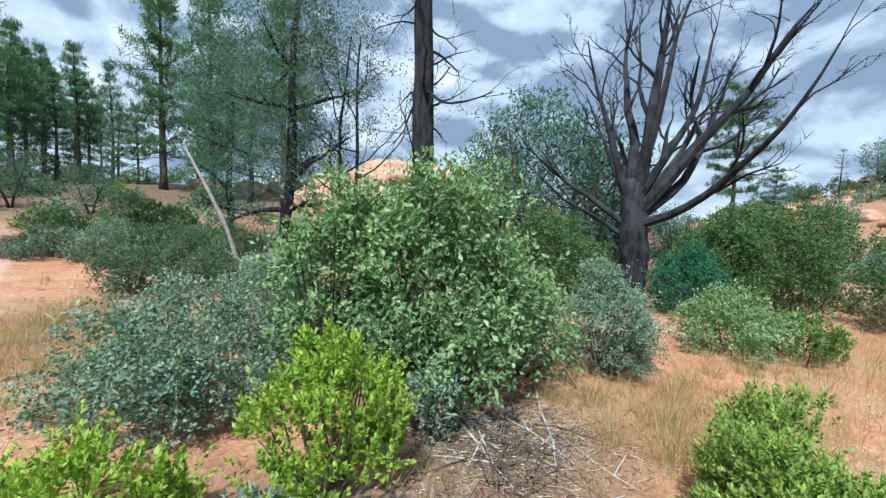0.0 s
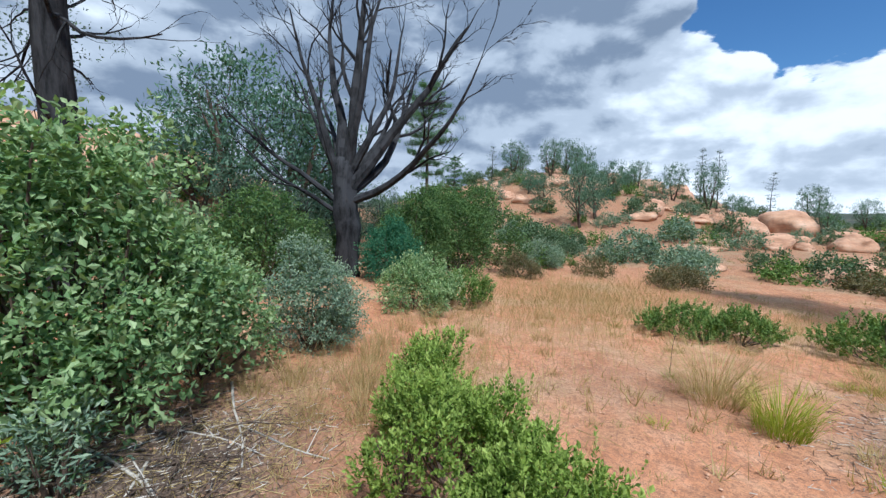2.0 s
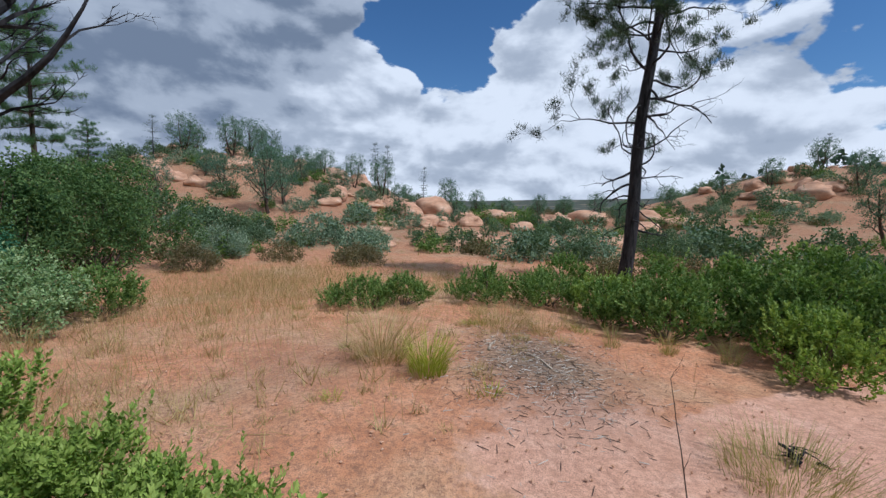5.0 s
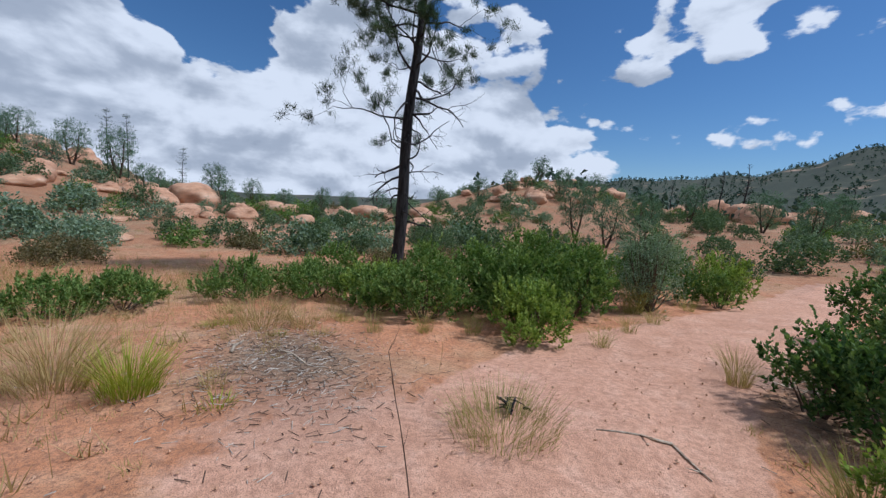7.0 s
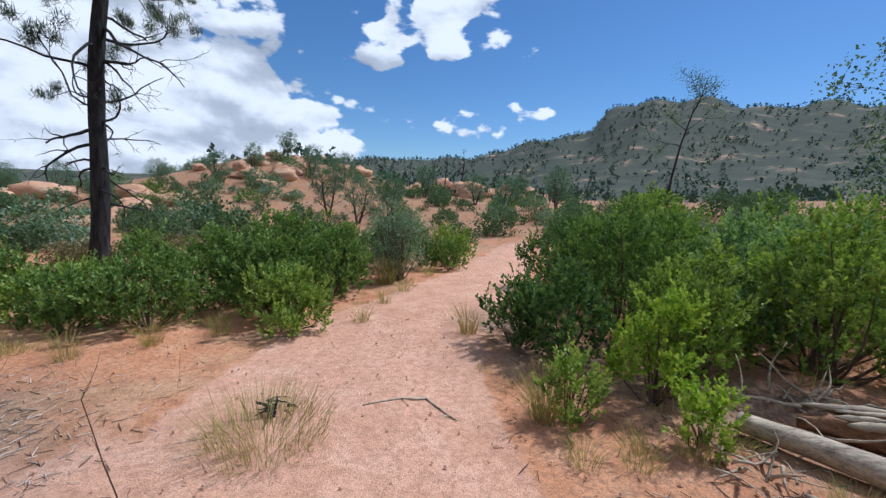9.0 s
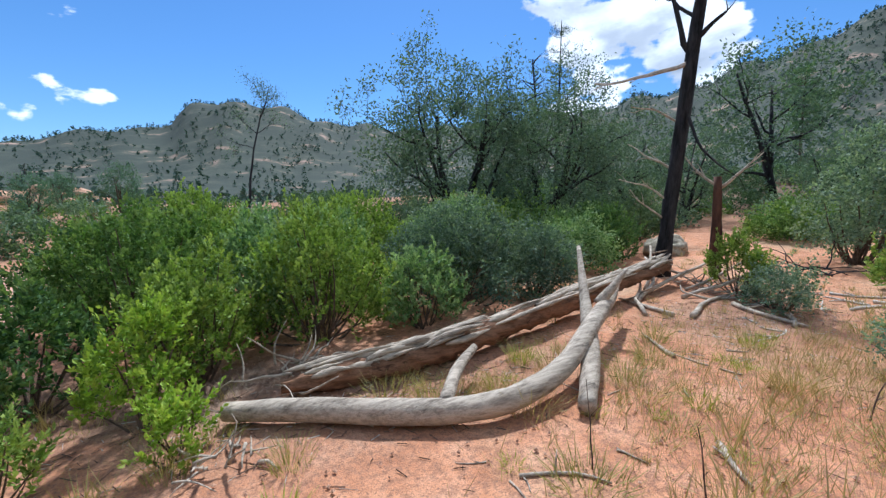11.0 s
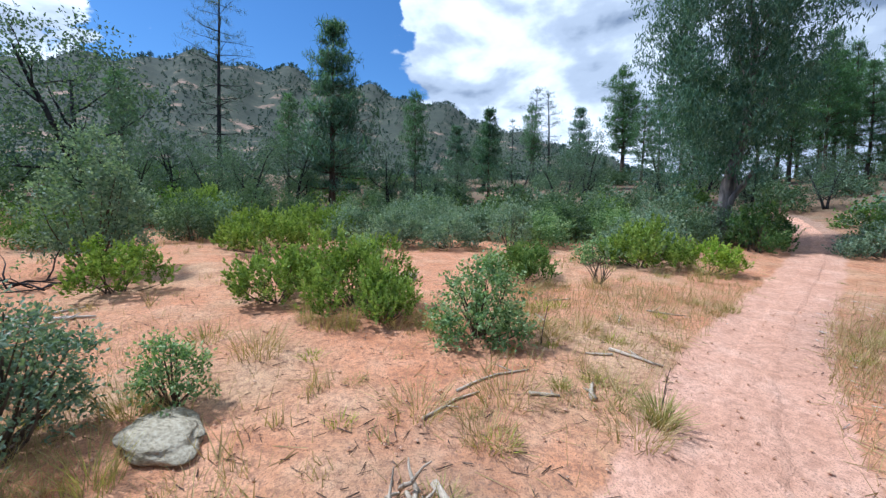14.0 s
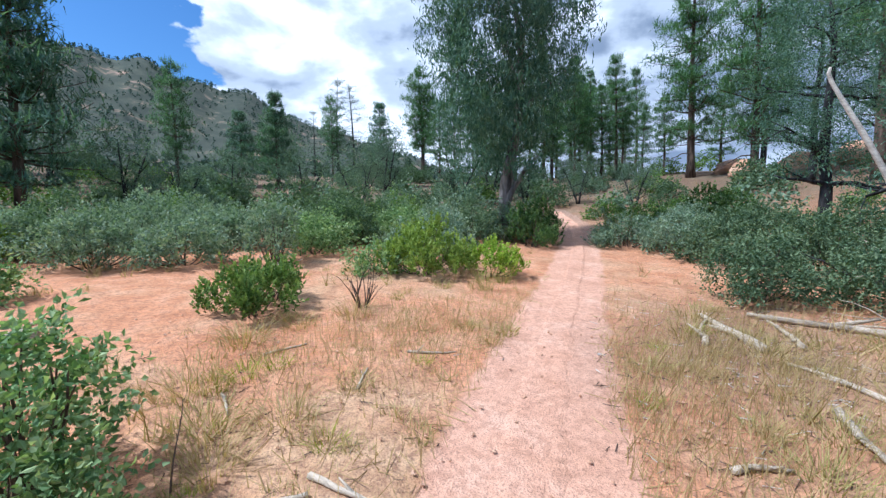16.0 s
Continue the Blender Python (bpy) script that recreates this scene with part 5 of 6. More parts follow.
# sticks and roots by the logs and on the red slope
for x, y, l, t, r in ((-4.2, -2.95, 1.3, 200, 0.035), (-4.6, -2.2, 0.6, 185, 0.025), (-5.0, -2.95, 0.9, 60, 0.03), (-2.95, -2.35, 0.5, 250, 0.02), (-2.1, -1.55, 0.35, 60, 0.02), (-3.05, 1.2, 0.42, 20, 0.022), (-2.6, 1.02, 0.36, 70, 0.02), (-2.55, 1.3, 0.3, 200, 0.016),
                      (-3.62, 1.26, 0.5, 118, 0.012), (-3.9, 1.55, 0.65, 133, 0.012), (-3.56, 2.38, 0.24, 155, 0.022), (-3.72, 2.0, 0.2, 80, 0.016), (-4.31, 3.05, 0.45, 30, 0.018), (-4.2, 3.0, 0.22, 250, 0.014), (-5.2, 4.2, 0.4, 60, 0.012), (-1.0, -1.9, 0.45, 160, 0.012), (-0.6, -1.7, 0.3, 40, 0.01),
                      (2.42, -2.9, 0.5, 55, 0.012), (2.42, -2.9, 0.4, 150, 0.010), (5.69, -0.36, 0.45, -20, 0.02), (5.1, -1.0, 0.5, 10, 0.012), (-3.4, 6.55, 1.0, 120, 0.045), (-3.75, 6.3, 0.9, 112, 0.03), (-3.2, 6.9, 0.8, 100, 0.03), (-2.87, 5.72, 0.5, -55, 0.03), (-2.6, 6.1, 0.7, 150, 0.025), (-3.1, 4.6, 0.3, 60, 0.02),
                      (-2.3, -0.7, 0.32, 30, 0.012), (-2.2, -0.55, 0.3, 120, 0.010), (-5.4, 2.9, 0.3, 20, 0.012), (-8.2, 1.2, 0.5, 60, 0.025), (-7.7, 1.7, 0.4, 150, 0.02), (-2.2, 7.8, 1.6, 170, 0.05), (-4.9, 3.6, 0.3, 140, 0.01), (-5.9, 3.3, 0.35, 100, 0.012)):
    stick(x, y, l, t, r, WOOD, "grey weathered dead stick on red soil")


for x, y, l, t, r, up in ((-4.3, -3.7, 1.5, 195, 0.03, 0.35), (-4.9, -3.5, 1.2, 170, 0.028, 0.30), (-4.6, -3.9, 1.7, 182, 0.035, 0.25), (-3.9, -3.3, 1.3, 215, 0.03, 0.1), (-5.3, -3.7, 1.1, 140, 0.025, 0.40), (-4.1, -3.1, 0.9, 250, 0.03, 0.0), (-5.0, -4.1, 1.2, 200, 0.03, 0.45)):
    stick(x, y, l, t, r, WOOD, "bleached broken branch at the rotten log's end", 0.14, up)


for k in range(16):
    stick(rng.uniform(-4.4, -0.6), rng.uniform(-2.3, -1.75), rng.uniform(0.10, 0.32), rng.uniform(0, 360), rng.uniform(0.005, 0.012), WOOD, "short grey dead twig on red soil")
for k in range(12):
    stick(rng.uniform(-6.6, -4.4), rng.uniform(-3.3, -1.9), rng.uniform(0.2, 0.7), rng.uniform(0, 360), rng.uniform(0.008, 0.02), WOOD_PALE, "bleached twig scattered near the fallen logs")


def twig_pile(x, y, r, n, label, material=WOOD, thin=1.0):
    ob = thing("twig_pile", x, y, float(land(x, y)), label, "dead wood")
    for _ in range(n):
        g = Geo()
        a, t = rng.uniform(0, 6.28), rng.uniform(0, 6.28)
        q = r * rng.uniform(0, 0.8)
        p, s = limb((math.cos(a) * q, math.sin(a) * q, rng.uniform(0.01, 0.10)), (math.cos(t), math.sin(t), rng.uniform(-0.05, 0.5)), r * rng.uniform(0.5, 1.1), thin * rng.uniform(0.006, 0.016), 0.22 * thin, -0.03, 6)
        p[:, 2] = np.maximum(p[:, 2], 0.008)
        g.tube(p, s, 5)
        part("twig", g.mesh("twig", material, True), ob)


twig_pile(2.25, -5.05, 0.42, 26, "heap of bleached dead twigs beside the trail")
twig_pile(0.35, -2.75, 0.28, 16, "small heap of broken twigs at the log")
twig_pile(-0.2, -3.9, 0.55, 24, "dead twigs under the manzanita")
twig_pile(-2.2, 8.2, 0.7, 22, "heap of dead branches under scrub")
twig_pile(3.28, -2.15, 0.18, 12, "few grey twigs in a grass tuft", BARK_BLACK)
twig_pile(-5.6, -3.6, 0.8, 26, "tangle of dead roots and branches at the log's end")
twig_pile(-7.6, -3.3, 0.9, 22, "tangle of dead charred branches", BARK_BLACK)
twig_pile(-2.9, 1.1, 0.25, 12, "broken grey sticks on red soil")
twig_pile(0.35, 3.9, 0.5, 20, "dead brown twigs under the oak shrub", TWIG)
twig_pile(1.05, 3.35, 0.65, 44, "thin dead brown twigs under the scrub oak", TWIG, 0.4)
twig_pile(0.75, 2.95, 0.45, 26, "grey dead twigs in dry litter", TWIG, 0.4)
twig_pile(-9.0, 4.4, 0.5, 10, "dead branches lying on the slope")


def dead_shrub(x, y, w, h, n, label):
    ob = thing("dead_shrub", x, y, float(land(x, y)), label, "bush")
    for k in range(n):
        g = Geo()
        t = rng.uniform(0, 6.28)
        o = rng.uniform(0.1, 0.7)
        p, r = limb((0.1 * w * math.cos(t), 0.1 * w * math.sin(t), -0.02), (math.cos(t) * o, math.sin(t) * o, 1), h * rng.uniform(0.6, 1.1), 0.011, 0.12, 0.0, 6)
        g.tube(p, r, 4)
        fork(g, p, r, 1, 2, 0.4, 0.5, 0.2, 0.05, [], 0.003, 3)
        part("stem", g.mesh("stem", BARK_BROWN), ob)


dead_shrub(-6.6, 4.55, 0.4, 0.45, 16, "bare dark dead shrub with upright stems")
dead_shrub(1.9, 2.2, 0.35, 0.4, 10, "dead grey stems inside a manzanita")


def white_branch():
    """Bleached branch that stands out of a heap of dead wood."""
    x, y = -2.55, 10.2
    ob = thing("dead_branch", x, y, float(land(x, y)), "curved bleached branch standing out of dead wood", "dead wood")
    g = Geo()
    base = np.array([x, y, float(land(x, y))])
    g.tube(smooth_line(np.array([(-2.55, 10.2, 0.1), (-2.75, 9.95, 1.3), (-3.07, 9.75, 2.2), (-3.47, 9.6, 3.1), (-3.5, 9.6, 3.3)]) - base, 5), np.linspace(0.05, 0.015, 21), 8, 0.08)
    part("bough", g.mesh("bough", WOOD_PALE, True), ob)
    for k in range(7):
        b = Geo()
        p, r = limb((rng.normal() * 0.3, rng.normal() * 0.3, 0.1), (rng.normal(), rng.normal(), 0.35), rng.uniform(0.8, 1.8), 0.06, 0.15, 0.0, 7)
        p[:, 2] = np.maximum(p[:, 2], 0.05)
        b.tube(p, r, 6, 0.1)
        fork(b, p, r, 1, 2, 0.4, 0.7, 0.2, 0, [], 0.008, 4)
        part("broken_branch", b.mesh("broken_branch", BARK_GREY if k % 2 else WOOD), ob)


white_branch()

# ---- rocks ----


def boulder_mesh(name, seed, flat, material):
    bm = bmesh.new()
    bmesh.ops.create_icosphere(bm, subdivisions=4 if material == STONE else 3, radius=1.0)
    for v in bm.verts:
        n = noise.noise(v.co * 0.9 + Vector((seed * 7.3, 0, 0))) * 0.42 + noise.noise(v.co * 2.6 + Vector((0, seed * 3.1, 0))) * 0.22 + noise.noise(v.co * 6.0) * 0.06
        v.co *= 1 + n
        v.co.z = round(v.co.z * 3.2) / 3.2 * 0.35 + v.co.z * 0.65
        v.co.z *= flat
    for f in bm.faces:
        f.smooth = True
    me = bpy.data.meshes.new(name)
    bm.to_mesh(me)
    bm.free()
    me.materials.append(material)
    return me


BOULDERS = [boulder_mesh("boulder", k, f, ROCK) for k, f in enumerate((0.85, 0.7, 0.95, 0.62))]


def boulder(bearing, d, w, h=1.0, label="rounded orange sandstone boulder on the slope", ex=0.6, ey=0.3, sink=0.25):
    x, y, z = spot(bearing, d, ex, ey)
    ob = new("boulder", BOULDERS[int(rng.integers(4))])
    ob.matrix_basis = pose(x, y, z + w * 0.3 * h - w * sink * 0.5, 0, 0, rng.uniform(0, 360))
    ob.scale = (w * 0.55, w * 0.45, w * 0.5 * h)
    return tagged(ob, label, "boulder", "sandstone boulders")


boulder(-76.3, 60, 3.6, 1.0, "large overhanging orange boulder on the ridge")
boulder(-79.5, 58, 3.2, 0.9)
boulder(-117.5, 32, 1.9, 0.8, "big rounded boulder behind the lone pine")
for b, d, w in ((-86, 33, 1.6), (-90, 36, 2.2), (-95, 31, 1.5), (-99, 35, 2.0), (-102, 29, 1.4), (-107, 33, 1.8), (-111, 36, 2.2), (-121, 34, 1.6)):
    boulder(b, d, w * 1.4, 0.85, "pale rounded sandstone boulder among scrub")
for k in range(46):
    boulder(rng.uniform(-84, -52), rng.uniform(34, 62), rng.uniform(0.8, 2.5), rng.uniform(0.5, 1.1))
for k in range(40):
    boulder(rng.uniform(-118, -78), rng.uniform(20, 42), rng.uniform(0.7, 2.2), rng.uniform(0.4, 0.8), "low pale orange rock slab among shrubs")
for k in range(26):
    boulder(rng.uniform(-143, -124), rng.uniform(42, 62), rng.uniform(1.0, 2.8), rng.uniform(0.6, 1.0), "orange boulder on the shrubby knoll")
for k in range(16):
    boulder(rng.uniform(-168, -150), rng.uniform(55, 80), rng.uniform(1.2, 4.0), rng.uniform(0.6, 1.0), "dark red boulder beyond the trail")
for k in range(26):
    boulder(rng.uniform(-24, 8), rng.uniform(20, 32), rng.uniform(1.4, 4.2), rng.uniform(0.5, 0.9), "smooth orange rock outcrop behind the trees")
for k in range(12):
    boulder(rng.uniform(4, 16), rng.uniform(24, 30), rng.uniform(0.9, 2.2), rng.uniform(0.6, 0.9), "orange rock at the forest edge", -2.5, 2.4)


def flat_stone(x, y, w, h, label):
    ob = new("stone", boulder_mesh("stone", x + y, 0.6, STONE))
    ob.matrix_basis = pose(x, y, float(land(x, y)) + h * 0.3, 0, 0, rng.uniform(0, 360))
    ob.scale = (w * 0.55, w * 0.38, h)
    return tagged(ob, label, "stone")


flat_stone(-3.78, -0.17, 0.50, 0.10, "pale flat stone in dry grass")
flat_stone(-8.3, -6.0, 1.1, 0.5, "pale grey boulder among dead branches")
flat_stone(-7.3, 1.75, 0.28, 0.13, "pale round stone on red sand")

# ---- shrubs of the middle distance ----
FAR = []
for x, y, w, h, leaf, style, label in ((16.5, -9.0, 2.2, 1.4, LEAF_DUSKY, "loose", "dark green shrub among rocks"), (19.0, 3.5, 2.2, 1.2, LEAF_GREY, "loose", "grey-green shrub among rocks"),
                                       (14.5, 3.0, 1.8, 0.7, LEAF_RUST, "loose", "dry rusty low brush"), (-16.5, 4.0, 2.2, 1.1, LEAF_MID, "loose", "green brush below the forest")):
    FAR.append(shrub(x, y, w, h, leaf, label, 0.060, 0.034, style, 1.3, 8, "shrub", "distant shrubs"))
COARSE = [shrub_meshes(w, h, leaf, 0.115, 0.07, style, 1.4, 3)[1] for w, h, leaf, style in ((2.2, 1.4, LEAF_DUSKY, "loose"), (2.2, 1.2, LEAF_GREY, "loose"), (1.8, 0.7, LEAF_RUST, "loose"), (2.2, 1.1, LEAF_MID, "loose"))]
REST = [[] for _ in FAR]


def brush(kind, b, d, size):
    """A far shrub: an object of its own when nearer than 20 m, joined with the rest beyond."""
    x, y, z = spot(b, d)
    if off_trail(x, y)[0] < 0.9 or (-112 < b < -82 and d < 32 and rng.uniform() < 0.2):
        return
    if d < 17:
        plant_copy(FAR[kind], x, y, size)
    else:
        REST[kind].append((x, y, z - 0.04, size, rng.uniform(0, 6.28)))


for k in range(400):
    b, d = rng.uniform(-172, -40), 12 + 54 * rng.uniform(0, 1) ** 0.9
    kind = (0, 1, 0, 1, 2, 3)[int(rng.integers(6))]
    if not (b > -112 and d < 15.5):
        brush(2 if b > -110 and d < 17 else kind, b, d, rng.uniform(0.45, 1.2))
for k in range(85):
    brush((0, 1, 3)[int(rng.integers(3))], rng.uniform(-120, -58), rng.uniform(17.0, 36), rng.uniform(0.4, 0.85))
for k in range(230):
    brush((0, 1, 3)[int(rng.integers(3))], rng.uniform(18, 150), 13.0 + 22 * rng.uniform(0, 1) ** 1.1, rng.uniform(0.5, 1.05))
for k in range(60):
    brush((0, 1, 3)[int(rng.integers(3))], rng.uniform(-38, 18), 11.0 + 14 * rng.uniform(0, 1), rng.uniform(0.5, 1.0))
for k in range(60):
    brush((0, 1, 3)[int(rng.integers(3))], rng.uniform(138, 190), 9.5 + 30 * rng.uniform(0, 1), rng.uniform(0.7, 1.3))
for me, places in zip(COARSE, REST):
    v0 = np.empty(len(me.vertices) * 3, np.float32)
    me.vertices.foreach_get("co", v0)
    v0 = v0.reshape(-1, 3)
    f0 = np.empty(len(me.loops), np.int32)
    me.loops.foreach_get("vertex_index", f0)
    joined = Geo()
    for x, y, z, s, t in places:
        c, q = math.cos(t) * s, math.sin(t) * s
        joined.add(np.column_stack([v0[:, 0] * c - v0[:, 1] * q + x, v0[:, 0] * q + v0[:, 1] * c + y, v0[:, 2] * s + z]), f0.reshape(-1, 3))
    tagged(new("distant_brush", joined.mesh("distant_brush", me.materials[0])), "scattered low brush in the distance", "brush", "", "stuff")
# trees on the rocky hills
for b, d, s in ((-58.9, 50, 1.0), (-64, 48, 0.95), (-66, 50, 1.05), (-68, 30, 1.0), (-70, 33, 0.8), (-82.7, 45, 0.95), (-91.9, 44, 0.7), (-104.7, 40, 0.5), (-108, 42, 0.55), (-96, 50, 0.6), (-112, 40, 0.55), (-120, 45, 0.6), (-126, 45, 0.7), (-139, 30, 0.8),
                (-143, 26, 0.75), (-147, 30, 0.7), (-134, 56, 0.8), (-130, 50, 0.7), (-137, 48, 0.8), (-141, 44, 0.8), (-86, 40, 0.5), (-74, 44, 0.6), (-61, 40, 0.5), (-165, 50, 0.8), (-159, 42, 0.8), (-152, 46, 0.8), (-56, 34, 0.7), (-72, 40, 0.8), (-77, 38, 0.7), (-79, 46, 0.8), (-63, 36, 0.7), (-75, 52, 0.8), (-60, 54, 0.8), (-68, 44, 0.9), (-85, 36, 0.6), (-93, 36, 0.5), (-100, 38, 0.5), (-115, 34, 0.5), (-170, 40, 0.9), (-163, 34, 0.7)):
    plant("jun", jun_small, b, d, s * 0.9, "green juniper on the rocky hillside", "juniper", "juniper_tree", 0.6, 0.4)
for b, d, s in ((-88.5, 52, 0.42), (-83.5, 48, 0.45), (-81.8, 47, 0.42), (-134.3, 60, 0.35), (-56, 46, 0.4)):
    plant("thin", thin_pine, b, d, s, "small slender pine on the rocky hill", "pine", "pine_tree", 0.6, 0.4)


def hill_trees():
    """The far wooded slopes: thousands of little crowns."""
    n = 15000
    b = np.concatenate([rng.uniform(45, 150, int(n * 0.7)), rng.uniform(-210, -120, n - int(n * 0.7))])
    d = 48 + 360 * rng.uniform(0, 1, n) ** 0.8
    keep = (np.sin(b * 0.55 + d * 0.02) + rng.normal(size=n) * 0.9 > -0.35) | (d > 350)
    b, d = b[keep], d[keep]
    x, y = -np.sin(np.radians(b)) * d, np.cos(np.radians(b)) * d
    z = land(x, y)
    per = 11
    h = rng.uniform(1.1, 2.8, len(x)) * (0.7 + d / 1300)
    u = rng.uniform(0.08, 1.0, (len(x), per))
    rad = (1 - u) ** 0.7 * 0.34 * h[:, None]
    a = rng.uniform(0, 6.28, (len(x), per))
    pos = np.stack([x[:, None] + np.cos(a) * rad, y[:, None] + np.sin(a) * rad, z[:, None] + u * h[:, None]], 2).reshape(-1, 3)
    size = np.repeat(h, per) * 0.46
    v, f = leaves(pos, rng.normal(size=(len(pos), 3)) + np.array([0, 0, 0.3]), 1.0, 0.8)
    v = (v.reshape(-1, 4, 3) - pos[:, None]) * size[:, None, None] + pos[:, None]
    return tagged(new("hillside_trees", mesh_of("hillside_trees", v.reshape(-1, 3), f, HILL_LEAF)), "dark wooded cover of a distant mountain side", "trees", "", "stuff")


hill_trees()

# ---- grass and litter ----
grass_tuft(5.34, 0.97, 0.8, 0.80, 420, STRAW, "tall pale bunch of dry grass", 0.9)
grass_tuft(4.97, 0.42, 0.6, 0.52, 420, LIME_GRASS, "bright yellow-green feathery grass bunch", 0.6, 0.008)
grass_tuft(7.0, -0.75, 1.3, 0.55, 480, STRAW, "wide dry bunch of grass", 1.0)
grass_tuft(6.6, -1.3, 0.5, 0.45, 180, STRAW, "dry bunch of grass at the clearing", 1.0)
grass_tuft(3.1, -1.95, 1.1, 0.36, 620, GREEN_GRASS, "greenish grass bunch in the middle of the trail", 0.8, 0.005)
grass_tuft(1.5, -3.05, 0.38, 0.42, 260, GREEN_GRASS, "green grass bunch beside the trail", 0.6)
grass_tuft(2.75, -4.6, 0.3, 0.5, 160, STRAW, "upright dry grass by the twigs", 0.4)
grass_tuft(-3.23, 2.60, 0.20, 0.24, 160, GREEN_GRASS, "small green weed clump on red soil", 0.9, 0.010)
grass_tuft(-3.75, 2.25, 0.13, 0.13, 90, GREEN_GRASS, "tiny green weed clump on red soil", 0.9, 0.008)
grass_tuft(5.5, -7.0, 0.5, 0.8, 220, GREEN_GRASS, "tall green grass beside dusky shrub", 0.35)
for x, y, h in ((2.3, 3.1, 0.45), (2.7, 3.6, 0.55), (2.3, 4.2, 0.5), (2.0, 3.4, 0.4), (3.3, 4.2, 0.5), (3.9, 4.6, 0.5), (4.6, 4.9, 0.45), (2.9, 3.2, 0.4), (5.2, 5.0, 0.5), (1.9, 4.2, 0.4)):
    grass_tuft(x, y, 0.35, h, 110, STRAW, "dry straw-coloured grass beside shrubs", 0.6, 0.005)
for x, y, h in ((-1.0, -2.95, 0.25), (-1.5, -2.8, 0.22), (-1.9, -3.05, 0.25), (-2.3, -2.3, 0.3), (-2.7, -2.4, 0.3), (0.0, -2.6, 0.2), (0.6, -2.85, 0.28), (-3.2, -2.7, 0.3), (4.3, -4.6, 0.35), (5.4, -3.3, 0.4), (5.7, -2.7, 0.45), (6.0, -2.1, 0.4), (4.6, -5.6, 0.35), (4.8, -6.6, 0.4), (5.2, -8.4, 0.4), (1.2, -2.6, 0.2), (0.9, -2.7, 0.25), (-5.6, 0.45, 0.45), (-5.3, 0.85, 0.4), (-5.2, 1.6, 0.35), (-3.3, -1.0, 0.3), (-3.2, -0.6, 0.35), (-3.4, -0.3, 0.3), (-6.3, 6.2, 0.4), (-6.5, 6.8, 0.4)):
    grass_tuft(x, y, 0.3, h, 110, GREEN_GRASS, "half-dry green grass bunch", 0.6, 0.005)


TUFTS = [grass_mesh(r, h, n, m, 1.1, 0.006) for r, h, n, m in ((0.30, 0.16, 90, STRAW), (0.36, 0.13, 110, GREEN_GRASS), (0.24, 0.12, 80, GREEN_GRASS), (0.40, 0.20, 120, STRAW), (0.22, 0.10, 70, LIME_GRASS))]


def strew_tufts(n, x0, x1, y0, y1):
    for _ in range(n):
        x, y = rng.uniform(x0, x1), rng.uniform(y0, y1)
        if off_trail(x, y)[0] < 0.08:
            continue
        ob = new("grass_tuft", TUFTS[int(rng.integers(5))])
        ob.matrix_basis = pose(x, y, float(land(x, y)), 0, 0, rng.uniform(0, 360))
        s = rng.uniform(0.7, 1.5)
        ob.scale = (s, s, s * rng.uniform(0.7, 1.2))
        tagged(ob, "small half-dry grass clump on red soil", "grass", "small grass clumps")


strew_tufts(80, -5.6, -1.0, -2.2, 3.0)
strew_tufts(45, -4.2, -1.8, 3.6, 7.6)
strew_tufts(24, -7.0, -3.6, 2.5, 6.0)
strew_tufts(25, 3.5, 8.0, -2.0, 4.5)
strew_tufts(16, -2.4, 0.4, -3.3, -2.0)


def weed_stalk(x, y, h, label):
    g = Geo()
    p, r = limb((0, 0, 0), (0.08, 0.05, 1), h, 0.005, 0.05, 0.0, 8, 0.4)
    g.tube(p, r, 4)
    fork(g, p, r, 1, 4, 0.22, 0.7, 0.2, 0.05, [], 0.0015, 3)
    ob = new("dry_stalk", g.mesh("dry_stalk", TWIG))
    ob.matrix_basis = pose(x, y, float(land(x, y)), 0, 0, rng.uniform(0, 360))
    return tagged(ob, label, "weed", "dry weed stalks")


for x, y, h in ((2.55, -0.95, 0.85), (-2.15, -0.52, 0.38), (-2.2, -0.55, 0.34), (-2.95, -1.2, 0.4), (-2.9, -1.1, 0.3), (-1.55, -1.3, 0.4), (-1.35, -1.75, 0.45), (5.9, 1.5, 0.5), (-4.6, 2.55, 0.4), (-3.3, 2.65, 0.35)):
    weed_stalk(x, y, h, "thin dry brown weed stalk")


def scatter(n, reach, clear, power=0.6):
    """Places on the ground off the trail, in uneven patches."""
    a, d = rng.uniform(0, 2 * np.pi, n), reach * rng.uniform(0, 1, n) ** power
    x, y = -0.5 + np.cos(a) * d, 0.8 + np.sin(a) * d
    patch = np.sin(1.3 * x + 2.0 * np.sin(0.7 * y)) + np.sin(1.1 * y - 1.7 * np.sin(0.9 * x)) + rng.normal(size=n) * 0.6
    keep = (off_trail(x, y) > clear + rng.uniform(0, 0.25, n)) & (patch > 0.25)
    return x[keep], y[keep]


def grass_field(name, n, per, h, material, wide, label, reach, lean=0.55, clear=0.05):
    x, y = scatter(n, reach, clear)
    m = len(x)
    hh = np.repeat(h * rng.uniform(0.35, 1.25, m), per)
    px, py = np.repeat(x, per) + rng.normal(size=m * per) * 0.045, np.repeat(y, per) + rng.normal(size=m * per) * 0.045
    pos = np.column_stack([px, py, land(px, py) - 0.005])
    way = np.column_stack([rng.normal(size=(m * per, 2)) * lean, np.ones(m * per)])
    v, f = blades(pos, way, hh * rng.uniform(0.5, 1.1, m * per), wide)
    return tagged(new(name, mesh_of(name, v, f, material)), label, "grass", "", "stuff")


